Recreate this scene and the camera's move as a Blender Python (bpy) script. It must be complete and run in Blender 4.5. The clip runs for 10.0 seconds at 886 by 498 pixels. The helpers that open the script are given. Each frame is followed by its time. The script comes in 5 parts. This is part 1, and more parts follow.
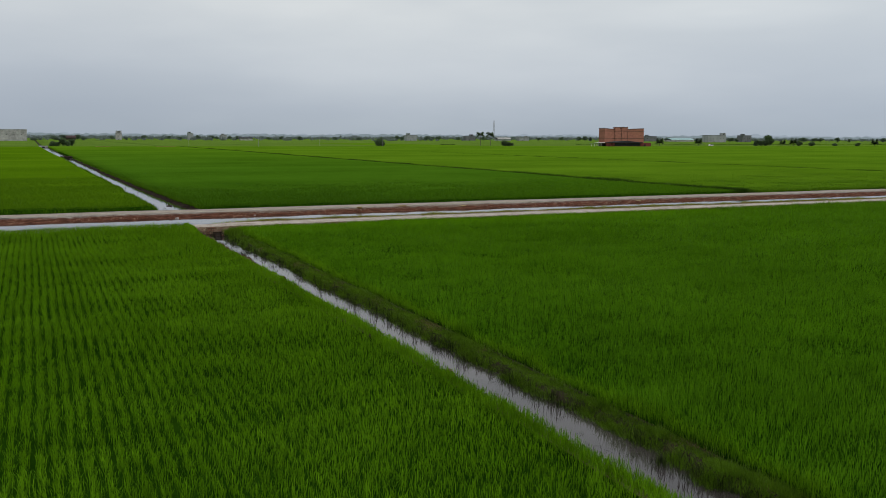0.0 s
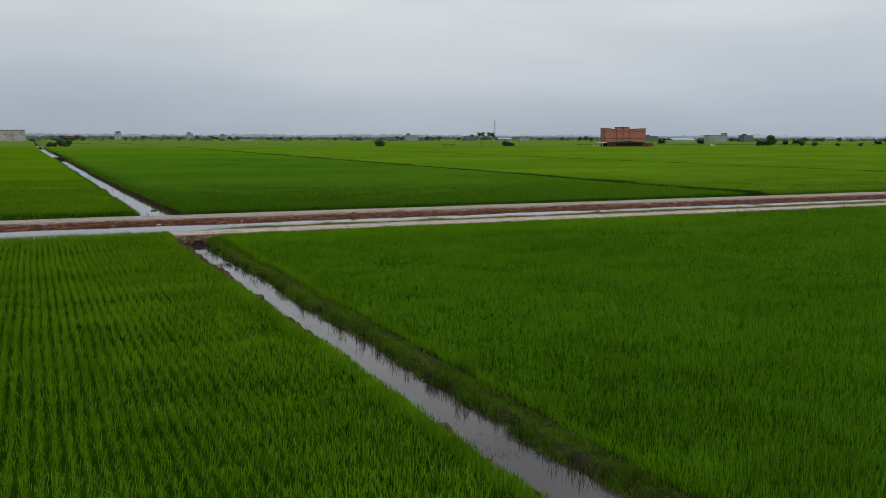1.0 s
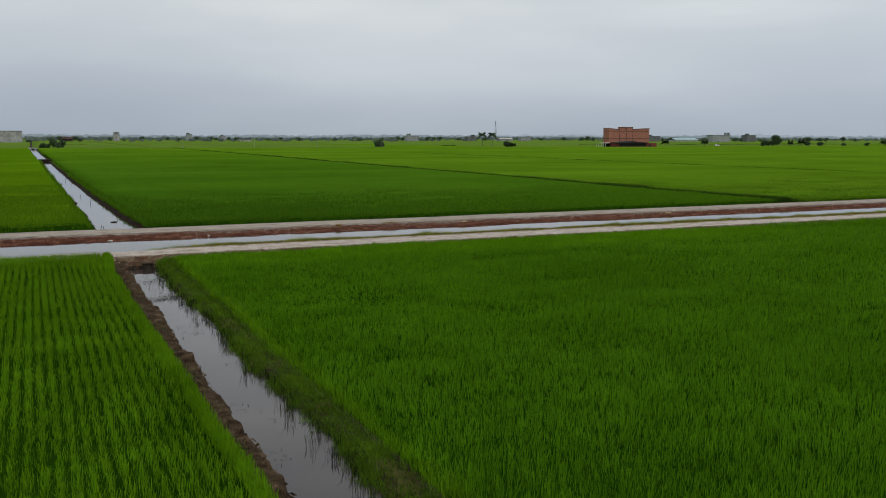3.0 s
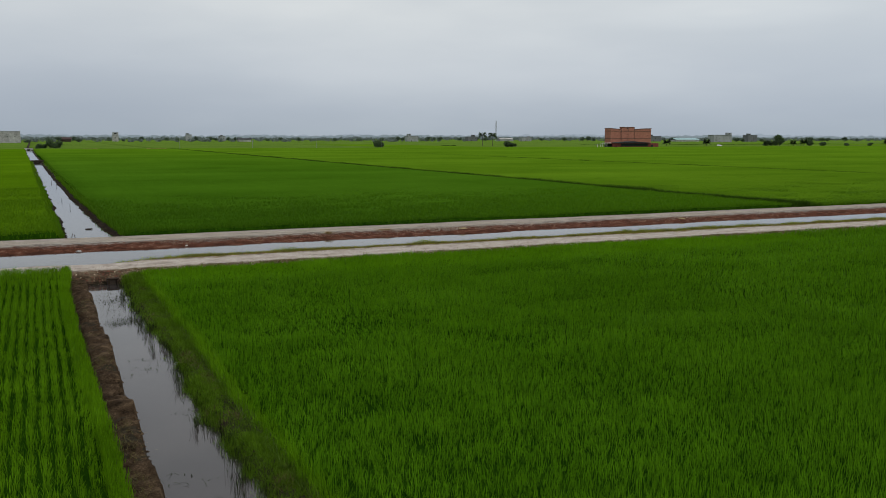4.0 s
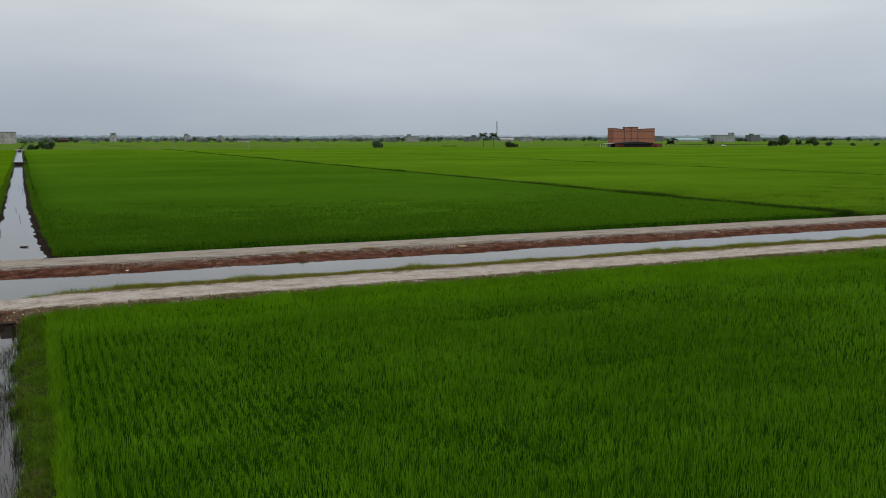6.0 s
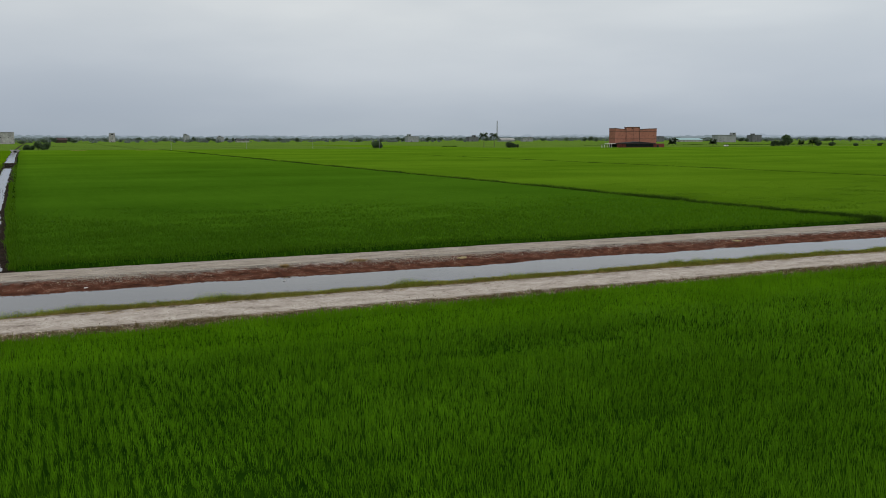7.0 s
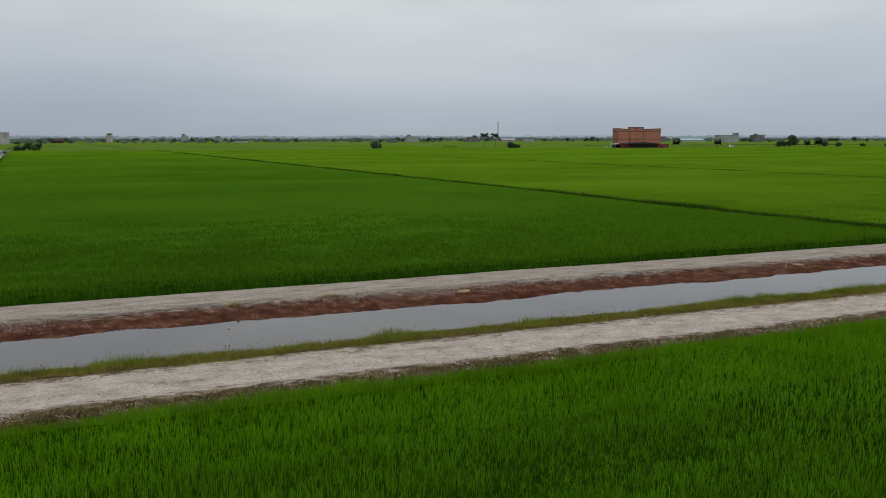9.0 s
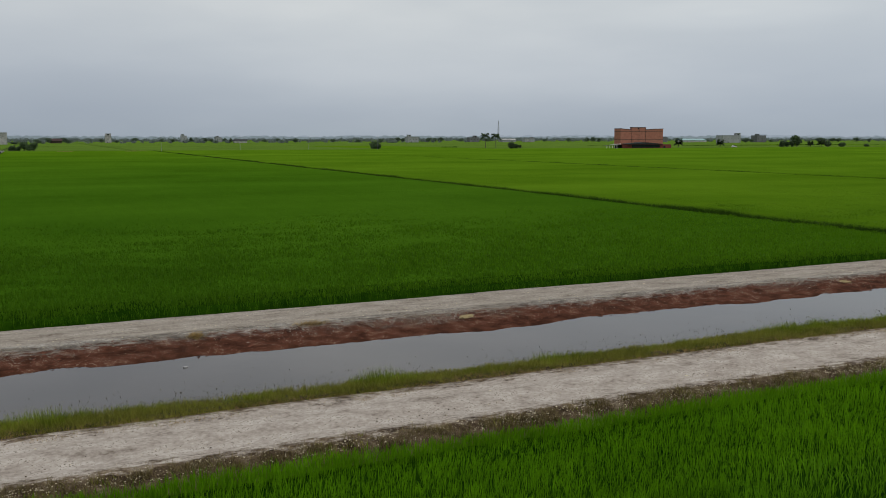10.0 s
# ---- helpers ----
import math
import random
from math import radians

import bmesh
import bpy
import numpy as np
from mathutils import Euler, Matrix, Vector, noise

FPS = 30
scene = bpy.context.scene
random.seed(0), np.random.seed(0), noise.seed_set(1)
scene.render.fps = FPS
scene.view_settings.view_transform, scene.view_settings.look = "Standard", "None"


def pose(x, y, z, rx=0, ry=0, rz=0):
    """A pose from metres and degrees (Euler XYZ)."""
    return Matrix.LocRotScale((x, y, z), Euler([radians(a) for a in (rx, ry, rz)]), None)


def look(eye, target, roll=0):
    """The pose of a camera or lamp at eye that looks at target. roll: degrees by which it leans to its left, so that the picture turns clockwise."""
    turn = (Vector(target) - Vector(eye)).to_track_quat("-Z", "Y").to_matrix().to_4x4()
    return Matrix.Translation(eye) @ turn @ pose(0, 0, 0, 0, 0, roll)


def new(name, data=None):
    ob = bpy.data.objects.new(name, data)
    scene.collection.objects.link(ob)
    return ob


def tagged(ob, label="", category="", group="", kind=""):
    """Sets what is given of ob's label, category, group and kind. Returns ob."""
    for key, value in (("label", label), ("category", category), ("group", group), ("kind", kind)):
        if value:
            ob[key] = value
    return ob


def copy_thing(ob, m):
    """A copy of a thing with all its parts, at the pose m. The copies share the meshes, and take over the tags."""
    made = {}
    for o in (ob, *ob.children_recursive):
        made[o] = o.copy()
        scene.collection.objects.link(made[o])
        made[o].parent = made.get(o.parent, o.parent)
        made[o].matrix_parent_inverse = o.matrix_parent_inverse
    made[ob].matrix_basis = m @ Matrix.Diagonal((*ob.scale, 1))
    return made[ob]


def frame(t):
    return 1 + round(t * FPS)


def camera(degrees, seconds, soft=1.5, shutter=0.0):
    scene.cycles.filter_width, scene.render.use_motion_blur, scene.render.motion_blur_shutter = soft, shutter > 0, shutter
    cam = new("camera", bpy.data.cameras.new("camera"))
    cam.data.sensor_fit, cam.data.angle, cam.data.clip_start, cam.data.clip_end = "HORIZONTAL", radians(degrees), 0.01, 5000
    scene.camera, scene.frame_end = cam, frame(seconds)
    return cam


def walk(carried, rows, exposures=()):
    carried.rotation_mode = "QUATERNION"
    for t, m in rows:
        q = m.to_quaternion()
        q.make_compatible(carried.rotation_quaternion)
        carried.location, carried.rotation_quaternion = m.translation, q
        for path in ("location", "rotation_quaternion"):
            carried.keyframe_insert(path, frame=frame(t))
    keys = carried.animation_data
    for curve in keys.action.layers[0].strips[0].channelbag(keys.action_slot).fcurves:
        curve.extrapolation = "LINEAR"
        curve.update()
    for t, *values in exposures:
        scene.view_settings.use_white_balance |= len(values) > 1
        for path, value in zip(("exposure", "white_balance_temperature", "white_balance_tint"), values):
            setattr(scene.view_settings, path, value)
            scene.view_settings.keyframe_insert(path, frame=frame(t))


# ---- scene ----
cam = camera(53.2, 10.0, 0.95)
ROWS = [
    (0.0, 0.000, 0.000, 7.001, 82.749, -0.235, -24.866),
    (0.5, 1.071, 2.163, 7.031, 82.754, -0.210, -24.849),
    (1.0, 2.157, 4.343, 7.061, 82.757, -0.185, -24.832),
    (1.5, 3.260, 6.543, 7.091, 82.761, -0.161, -24.816),
    (2.0, 4.377, 8.763, 7.121, 82.765, -0.138, -24.801),
    (2.5, 5.509, 11.005, 7.150, 82.768, -0.117, -24.787),
    (3.0, 6.655, 13.271, 7.179, 82.771, -0.096, -24.773),
    (3.5, 7.814, 15.563, 7.208, 82.775, -0.076, -24.761),
    (4.0, 8.987, 17.883, 7.235, 82.778, -0.058, -24.749),
    (4.5, 10.171, 20.232, 7.261, 82.781, -0.041, -24.738),
    (5.0, 11.367, 22.611, 7.286, 82.784, -0.026, -24.727),
    (5.5, 12.574, 25.024, 7.309, 82.788, -0.012, -24.717),
    (6.0, 13.792, 27.471, 7.331, 82.791, -0.000, -24.708),
    (6.5, 15.020, 29.954, 7.350, 82.795, 0.010, -24.699),
    (7.0, 16.257, 32.474, 7.367, 82.798, 0.017, -24.691),
    (7.5, 17.503, 35.035, 7.382, 82.802, 0.023, -24.684),
    (8.0, 18.757, 37.636, 7.395, 82.806, 0.027, -24.676),
    (8.5, 20.019, 40.281, 7.405, 82.811, 0.028, -24.670),
    (9.0, 21.288, 42.970, 7.411, 82.815, 0.026, -24.663),
    (9.5, 22.563, 45.706, 7.415, 82.820, 0.022, -24.658),
    (10.0, 23.845, 48.490, 7.415, 82.825, 0.016, -24.652),
]
walk(cam, [(t, pose(x, y, z, rx, ry, rz)) for t, x, y, z, rx, ry, rz in ROWS],
     [(0.0, 0.02), (6.0, 0.01), (8.0, -0.01), (9.0, -0.05), (10.0, -0.11)])

# ---- world, sun, exposure ----
scene.view_settings.exposure = 0.0
SUN_HEIGHT, SUN_BEARING = 55.0, 140.0
world = bpy.data.worlds.new("overcast")
scene.world = world
world.use_nodes = True


def node(tree, kind, place=(0, 0), **values):
    n = tree.nodes.new(kind)
    n.location = place
    for key, value in values.items():
        n.inputs[key.replace("_", " ")].default_value = value
    return n


def ramp(tree, stops, interpolation="LINEAR"):
    n = tree.nodes.new("ShaderNodeValToRGB")
    n.color_ramp.interpolation = interpolation
    while len(n.color_ramp.elements) < len(stops):
        n.color_ramp.elements.new(0.5)
    for e, (at, colour) in zip(n.color_ramp.elements, stops):
        e.position = at
        e.color = (*colour, 1) if len(colour) == 3 else colour
    return n


def mixer(tree, mode="MIX", factor=0.5):
    n = tree.nodes.new("ShaderNodeMix")
    n.data_type, n.blend_type = "RGBA", mode
    n.inputs[0].default_value = factor
    return n


def make_world():
    t = world.node_tree
    t.nodes.clear()
    out = t.nodes.new("ShaderNodeOutputWorld")
    back = t.nodes.new("ShaderNodeBackground")
    sky = t.nodes.new("ShaderNodeTexSky")
    sky.sky_type, sky.sun_disc = "NISHITA", False
    sky.sun_elevation, sky.sun_rotation = radians(SUN_HEIGHT), radians(SUN_BEARING)
    coord = t.nodes.new("ShaderNodeTexCoord")
    split = t.nodes.new("ShaderNodeSeparateXYZ")
    t.links.new(coord.outputs["Generated"], split.inputs[0])
    # cloud deck: pale above, blue-grey towards the horizon
    deck = ramp(t, SKY_DECK)
    t.links.new(split.outputs["Z"], deck.inputs[0])
    flat = t.nodes.new("ShaderNodeVectorMath")
    flat.operation = "MULTIPLY"
    flat.inputs[1].default_value = (1.6, 1.6, 6.5)
    t.links.new(coord.outputs["Generated"], flat.inputs[0])
    big = node(t, "ShaderNodeTexNoise", Scale=1.3, Detail=5.0, Roughness=0.5)
    t.links.new(flat.outputs[0], big.inputs["Vector"])
    tone = ramp(t, [(0.32, (0.90, 0.915, 0.935)), (0.68, (1.06, 1.055, 1.045))], "EASE")
    t.links.new(big.outputs["Fac"], tone.inputs[0])
    cloud = mixer(t, "MULTIPLY", 1.0)
    t.links.new(deck.outputs[0], cloud.inputs[6])
    t.links.new(tone.outputs[0], cloud.inputs[7])
    side = ramp(t, [(0.0, (0.87, 0.885, 0.91)), (0.5, (0.895, 0.905, 0.925)), (0.66, (1.0, 1.0, 1.0)), (1.0, (0.975, 0.99, 1.01))], "EASE")
    across = t.nodes.new("ShaderNodeMapRange")
    across.inputs["From Min"].default_value = -1.0
    t.links.new(split.outputs["X"], across.inputs["Value"])
    t.links.new(across.outputs[0], side.inputs[0])
    paler = mixer(t, "MULTIPLY", 1.0)
    t.links.new(cloud.outputs[2], paler.inputs[6])
    t.links.new(side.outputs[0], paler.inputs[7])
    away = t.nodes.new("ShaderNodeVectorMath")
    away.operation = "SUBTRACT"
    away.inputs[1].default_value = (0.665, 0.733, 0.129)
    t.links.new(coord.outputs["Generated"], away.inputs[0])
    wide = t.nodes.new("ShaderNodeVectorMath")
    wide.operation = "MULTIPLY"
    wide.inputs[1].default_value = (1, 1, 7)
    t.links.new(away.outputs[0], wide.inputs[0])
    far = t.nodes.new("ShaderNodeVectorMath")
    far.operation = "LENGTH"
    t.links.new(wide.outputs[0], far.inputs[0])
    wisp = ramp(t, [(0.0, (1.13, 1.115, 1.09)), (0.05, (1.09, 1.08, 1.065)), (0.16, (1, 1, 1))], "EASE")
    t.links.new(far.outputs["Value"], wisp.inputs[0])
    lit = mixer(t, "MULTIPLY", 1.0)
    t.links.new(paler.outputs[2], lit.inputs[6])
    t.links.new(wisp.outputs[0], lit.inputs[7])
    thin = mixer(t, "MULTIPLY", 1.0)
    thin.inputs[7].default_value = (0.10, 0.10, 0.10, 1)
    t.links.new(sky.outputs[0], thin.inputs[6])
    both = mixer(t, "MIX", 0.06)
    t.links.new(lit.outputs[2], both.inputs[6])
    t.links.new(thin.outputs[2], both.inputs[7])
    t.links.new(both.outputs[2], back.inputs["Color"])
    back.inputs["Strength"].default_value = 1.0
    t.links.new(back.outputs[0], out.inputs[0])


SKY_DECK = [(0.0, (0.41, 0.468, 0.535)), (0.03, (0.45, 0.503, 0.575)), (0.07, (0.545, 0.588, 0.642)),
            (0.14, (0.675, 0.705, 0.72)), (0.25, (0.75, 0.77, 0.78)), (1.0, (0.87, 0.88, 0.885))]
make_world()
sun = new("sun", bpy.data.lights.new("sun", "SUN"))
sun.data.energy, sun.data.angle, sun.data.color = 0.9, radians(12), (1.0, 0.96, 0.90)
sun.matrix_world = look((0, 0, 0), (-math.sin(radians(SUN_BEARING)) * math.cos(radians(SUN_HEIGHT)),
                                   -math.cos(radians(SUN_BEARING)) * math.cos(radians(SUN_HEIGHT)), -math.sin(radians(SUN_HEIGHT))))


# ---- materials ----
def surface(name, rough=0.8, metal=0.0):
    m = bpy.data.materials.new(name)
    m.use_nodes = True
    t = m.node_tree
    b = t.nodes["Principled BSDF"]
    b.inputs["Roughness"].default_value, b.inputs["Metallic"].default_value = rough, metal
    return m, t, b


def position(t):
    return t.nodes.new("ShaderNodeNewGeometry").outputs["Position"]


def earthy(name, tones, scale=1.5, fine=30.0, rough=0.9, bump=0.5, stretch=(1, 1, 1), depth=0.02, other=None, band=None, speck=None, stain=None):
    """Two scales of noise over a ramp of real colours, with fine relief. other: a second material's colours, strewn over
    the first one in ragged patches from band's (middle, start, end) outwards across y. stain: damp and muddy smears, each (tone, share, density along x, density along y)."""
    m, t, b = surface(name, rough)
    v = t.nodes.new("ShaderNodeVectorMath")
    v.operation = "MULTIPLY"
    v.inputs[1].default_value = stretch
    t.links.new(position(t), v.inputs[0])
    big = node(t, "ShaderNodeTexNoise", Scale=scale, Detail=6.0, Roughness=0.6)
    small = node(t, "ShaderNodeTexNoise", Scale=fine, Detail=4.0, Roughness=0.65)
    t.links.new(v.outputs[0], big.inputs["Vector"])
    t.links.new(position(t), small.inputs["Vector"])
    add = t.nodes.new("ShaderNodeMath")
    add.operation = "MULTIPLY_ADD"
    add.inputs[1].default_value = 1.0
    t.links.new(small.outputs["Fac"], add.inputs[0])
    sub = t.nodes.new("ShaderNodeMath")
    sub.operation = "MULTIPLY_ADD"
    sub.inputs[1].default_value, sub.inputs[2].default_value = 1.5, -0.75
    t.links.new(big.outputs["Fac"], sub.inputs[0])
    t.links.new(sub.outputs[0], add.inputs[2])
    c = ramp(t, tones)
    t.links.new(add.outputs[0], c.inputs[0])
    shown = c.outputs[0]
    if other:
        c2 = ramp(t, other)
        t.links.new(add.outputs[0], c2.inputs[0])
        split = t.nodes.new("ShaderNodeSeparateXYZ")
        t.links.new(position(t), split.inputs[0])
        chain = split.outputs["Y"]
        for how, value in (("SUBTRACT", band[0]), ("ABSOLUTE", 0), ("SUBTRACT", band[1]), ("DIVIDE", band[2] - band[1])):
            k = t.nodes.new("ShaderNodeMath")
            k.operation = how
            k.inputs[1].default_value = value
            t.links.new(chain, k.inputs[0])
            chain = k.outputs[0]
        ragged = node(t, "ShaderNodeTexNoise", Scale=2.6, Detail=8.0, Roughness=0.82)
        drawn = t.nodes.new("ShaderNodeVectorMath")
        drawn.operation = "MULTIPLY"
        drawn.inputs[1].default_value = (0.6, 1.5, 1)
        t.links.new(position(t), drawn.inputs[0])
        t.links.new(drawn.outputs[0], ragged.inputs["Vector"])
        k = t.nodes.new("ShaderNodeMath")
        k.operation = "MULTIPLY_ADD"
        k.inputs[1].default_value = 4.0
        t.links.new(ragged.outputs["Fac"], k.inputs[0])
        k2 = t.nodes.new("ShaderNodeMath")
        k2.operation = "SUBTRACT"
        k2.inputs[1].default_value = 2.0
        t.links.new(chain, k2.inputs[0])
        t.links.new(k2.outputs[0], k.inputs[2])
        edge = ramp(t, [(0.25, (0, 0, 0)), (0.75, (1, 1, 1))])
        t.links.new(k.outputs[0], edge.inputs[0])
        both = mixer(t)
        t.links.new(edge.outputs[0], both.inputs[0])
        t.links.new(c.outputs[0], both.inputs[6])
        t.links.new(c2.outputs[0], both.inputs[7])
        shown = both.outputs[2]
    if speck:
        # small loose chips: (colour, chips per metre, share)
        cell = node(t, "ShaderNodeTexVoronoi", Scale=speck[1])
        t.links.new(position(t), cell.inputs["Vector"])
        where = t.nodes.new("ShaderNodeSeparateColor")
        t.links.new(cell.outputs["Color"], where.inputs[0])
        drift = t.nodes.new("ShaderNodeMath")
        drift.operation = "MULTIPLY_ADD"
        drift.inputs[1].default_value = 0.7
        t.links.new(big.outputs["Fac"], drift.inputs[0])
        t.links.new(where.outputs[0], drift.inputs[2])
        cut = 1.35 - speck[2]
        pick = ramp(t, [(0.0, (0, 0, 0)), (1.0, (1, 1, 1))])
        step = t.nodes.new("ShaderNodeMapRange")
        step.inputs["From Min"].default_value, step.inputs["From Max"].default_value = cut, cut + 0.06
        t.links.new(drift.outputs[0], step.inputs["Value"])
        t.links.new(step.outputs[0], pick.inputs[0])
        chips = mixer(t)
        chips.inputs[7].default_value = (*speck[0], 1)
        t.links.new(pick.outputs[0], chips.inputs[0])
        t.links.new(shown, chips.inputs[6])
        shown = chips.outputs[2]
    for dim, share, along, across in stain or ():
        smear = t.nodes.new("ShaderNodeVectorMath")
        smear.operation = "MULTIPLY"
        smear.inputs[1].default_value = (along, across, 1)
        t.links.new(position(t), smear.inputs[0])
        damp = node(t, "ShaderNodeTexNoise", Scale=1.0, Detail=7.0, Roughness=0.66)
        t.links.new(smear.outputs[0], damp.inputs["Vector"])
        dark = ramp(t, [(0.66 - share, (1, 1, 1)), (0.78 - share, (dim, dim, dim))])
        t.links.new(damp.outputs["Fac"], dark.inputs[0])
        wet = mixer(t, "MULTIPLY", 1.0)
        t.links.new(shown, wet.inputs[6])
        t.links.new(dark.outputs[0], wet.inputs[7])
        shown = wet.outputs[2]
    t.links.new(shown, b.inputs["Base Color"])
    bp = node(t, "ShaderNodeBump", Strength=bump, Distance=depth)
    t.links.new((small if stain else add).outputs[0], bp.inputs["Height"])
    t.links.new(bp.outputs[0], b.inputs["Normal"])
    b.inputs["Specular IOR Level"].default_value = 0.03
    return m


def leafy(name, dark, light, patch=0.05, through_light=0.42, rough=0.55, vary=1.0, clumps=3.5, broad=1.0):
    """Thin leaves: colour varies from leaf to leaf and over broad patches, and light shines through."""
    m, t, b = surface(name, rough)
    geo = t.nodes.new("ShaderNodeNewGeometry")
    big = node(t, "ShaderNodeTexNoise", Scale=patch, Detail=4.0, Roughness=0.6)
    t.links.new(geo.outputs["Position"], big.inputs["Vector"])
    add = t.nodes.new("ShaderNodeMath")
    add.operation = "MULTIPLY_ADD"
    add.inputs[1].default_value = 0.5 * vary
    t.links.new(geo.outputs["Random Per Island"], add.inputs[0])
    sub = t.nodes.new("ShaderNodeMath")
    sub.operation = "MULTIPLY_ADD"
    sub.inputs[1].default_value = broad
    t.links.new(big.outputs["Fac"], sub.inputs[0])
    clump = node(t, "ShaderNodeTexNoise", Scale=clumps, Detail=3.0, Roughness=0.6)
    t.links.new(geo.outputs["Position"], clump.inputs["Vector"])
    even = t.nodes.new("ShaderNodeMath")
    even.operation = "MULTIPLY_ADD"
    even.inputs[1].default_value, even.inputs[2].default_value = 0.9 * vary, -0.72 + 0.70 * (1 - vary) + 0.5 * (1 - broad)
    t.links.new(clump.outputs["Fac"], even.inputs[0])
    t.links.new(even.outputs[0], sub.inputs[2])
    t.links.new(sub.outputs[0], add.inputs[2])
    c = ramp(t, [(0.1, dark), (0.95, light)])
    t.links.new(add.outputs[0], c.inputs[0])
    t.links.new(c.outputs[0], b.inputs["Base Color"])
    b.inputs["Specular IOR Level"].default_value = 0.04
    thin = t.nodes.new("ShaderNodeBsdfTranslucent")
    t.links.new(c.outputs[0], thin.inputs["Color"])
    mix = t.nodes.new("ShaderNodeMixShader")
    mix.inputs[0].default_value = through_light
    t.links.new(b.outputs[0], mix.inputs[1])
    t.links.new(thin.outputs[0], mix.inputs[2])
    t.links.new(mix.outputs[0], t.nodes["Material Output"].inputs["Surface"])
    return m


def canopy_stuff(name, dark, light, patch=0.03, far_tints=None):
    """A closed crop seen from afar: broad tints, row streaks and a rough nap. far_tints: (start, end, dark, light),
    paler tints towards the far end.
    """
    m, t, b = surface(name, 0.8)
    pos = position(t)
    big = node(t, "ShaderNodeTexNoise", Scale=patch, Detail=5.0, Roughness=0.6)
    t.links.new(pos, big.inputs["Vector"])
    st = t.nodes.new("ShaderNodeVectorMath")
    st.operation = "MULTIPLY"
    st.inputs[1].default_value = (1.2, 0.12, 1)
    t.links.new(pos, st.inputs[0])
    rows = node(t, "ShaderNodeTexNoise", Scale=1.0, Detail=4.0, Roughness=0.7)
    t.links.new(st.outputs[0], rows.inputs["Vector"])
    nap = node(t, "ShaderNodeTexNoise", Scale=4.0, Detail=4.0, Roughness=0.7)
    t.links.new(pos, nap.inputs["Vector"])
    a = t.nodes.new("ShaderNodeMath")
    a.operation = "MULTIPLY_ADD"
    a.inputs[1].default_value, a.inputs[2].default_value = 1.4, -0.60
    t.links.new(big.outputs["Fac"], a.inputs[0])
    a2 = t.nodes.new("ShaderNodeMath")
    a2.operation = "MULTIPLY_ADD"
    a2.inputs[1].default_value = 0.4
    t.links.new(rows.outputs["Fac"], a2.inputs[0])
    t.links.new(a.outputs[0], a2.inputs[2])
    a3 = t.nodes.new("ShaderNodeMath")
    a3.operation = "MULTIPLY_ADD"
    a3.inputs[1].default_value = 0.4
    t.links.new(nap.outputs["Fac"], a3.inputs[0])
    t.links.new(a2.outputs[0], a3.inputs[2])
    lay = t.nodes.new("ShaderNodeVectorMath")
    lay.operation = "MULTIPLY"
    lay.inputs[1].default_value = (0.010, 0.045, 1)
    t.links.new(pos, lay.inputs[0])
    lanes = node(t, "ShaderNodeTexNoise", Scale=1.0, Detail=5.0, Roughness=0.6)
    t.links.new(lay.outputs[0], lanes.inputs["Vector"])
    a4 = t.nodes.new("ShaderNodeMath")
    a4.operation = "MULTIPLY_ADD"
    a4.inputs[1].default_value = 1.0
    t.links.new(lanes.outputs["Fac"], a4.inputs[0])
    less = t.nodes.new("ShaderNodeMath")
    less.operation = "SUBTRACT"
    less.inputs[1].default_value = 0.5
    t.links.new(a3.outputs[0], less.inputs[0])
    t.links.new(less.outputs[0], a4.inputs[2])
    a3 = a4
    c = ramp(t, [(0.2, dark), (0.85, light)])
    t.links.new(a3.outputs[0], c.inputs[0])
    shown = c.outputs[0]
    if far_tints:
        c2 = ramp(t, [(0.2, far_tints[2]), (0.85, far_tints[3])])
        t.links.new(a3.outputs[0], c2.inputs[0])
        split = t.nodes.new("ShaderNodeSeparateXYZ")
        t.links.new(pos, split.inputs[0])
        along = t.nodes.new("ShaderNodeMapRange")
        along.inputs["From Min"].default_value, along.inputs["From Max"].default_value = far_tints[0], far_tints[1]
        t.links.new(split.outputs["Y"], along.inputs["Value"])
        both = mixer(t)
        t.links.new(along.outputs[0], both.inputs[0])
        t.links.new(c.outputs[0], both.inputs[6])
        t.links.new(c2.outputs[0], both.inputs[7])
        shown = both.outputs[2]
    t.links.new(shown, b.inputs["Base Color"])
    bp = node(t, "ShaderNodeBump", Strength=1.0, Distance=0.35)
    t.links.new(nap.outputs["Fac"], bp.inputs["Height"])
    t.links.new(bp.outputs[0], b.inputs["Normal"])
    b.inputs["Specular IOR Level"].default_value = 0.0
    return m


MUD_TONES = [(0.2, (0.018, 0.016, 0.010)), (0.8, (0.045, 0.036, 0.024))]
SOIL_TONES = [(0.15, (0.012, 0.008, 0.005)), (0.5, (0.052, 0.034, 0.020)), (0.85, (0.138, 0.096, 0.058))]
LIME_TONES = [(0.08, (0.16, 0.130, 0.104)), (0.33, (0.308, 0.266, 0.227)), (0.55, (0.402, 0.356, 0.309)), (0.85, (0.515, 0.466, 0.412))]
GRAVEL_TONES = [(0.2, (0.085, 0.072, 0.060)), (0.5, (0.21, 0.19, 0.165)), (0.8, (0.40, 0.375, 0.34))]
RED_TONES = [(0.12, (0.014, 0.006, 0.004)), (0.42, (0.072, 0.028, 0.016)), (0.7, (0.122, 0.047, 0.028)), (0.95, (0.24, 0.13, 0.085))]
VERGE_TONES = [(0.15, (0.020, 0.014, 0.009)), (0.42, (0.074, 0.051, 0.031)), (0.66, (0.155, 0.115, 0.076)), (0.9, (0.29, 0.24, 0.175))]
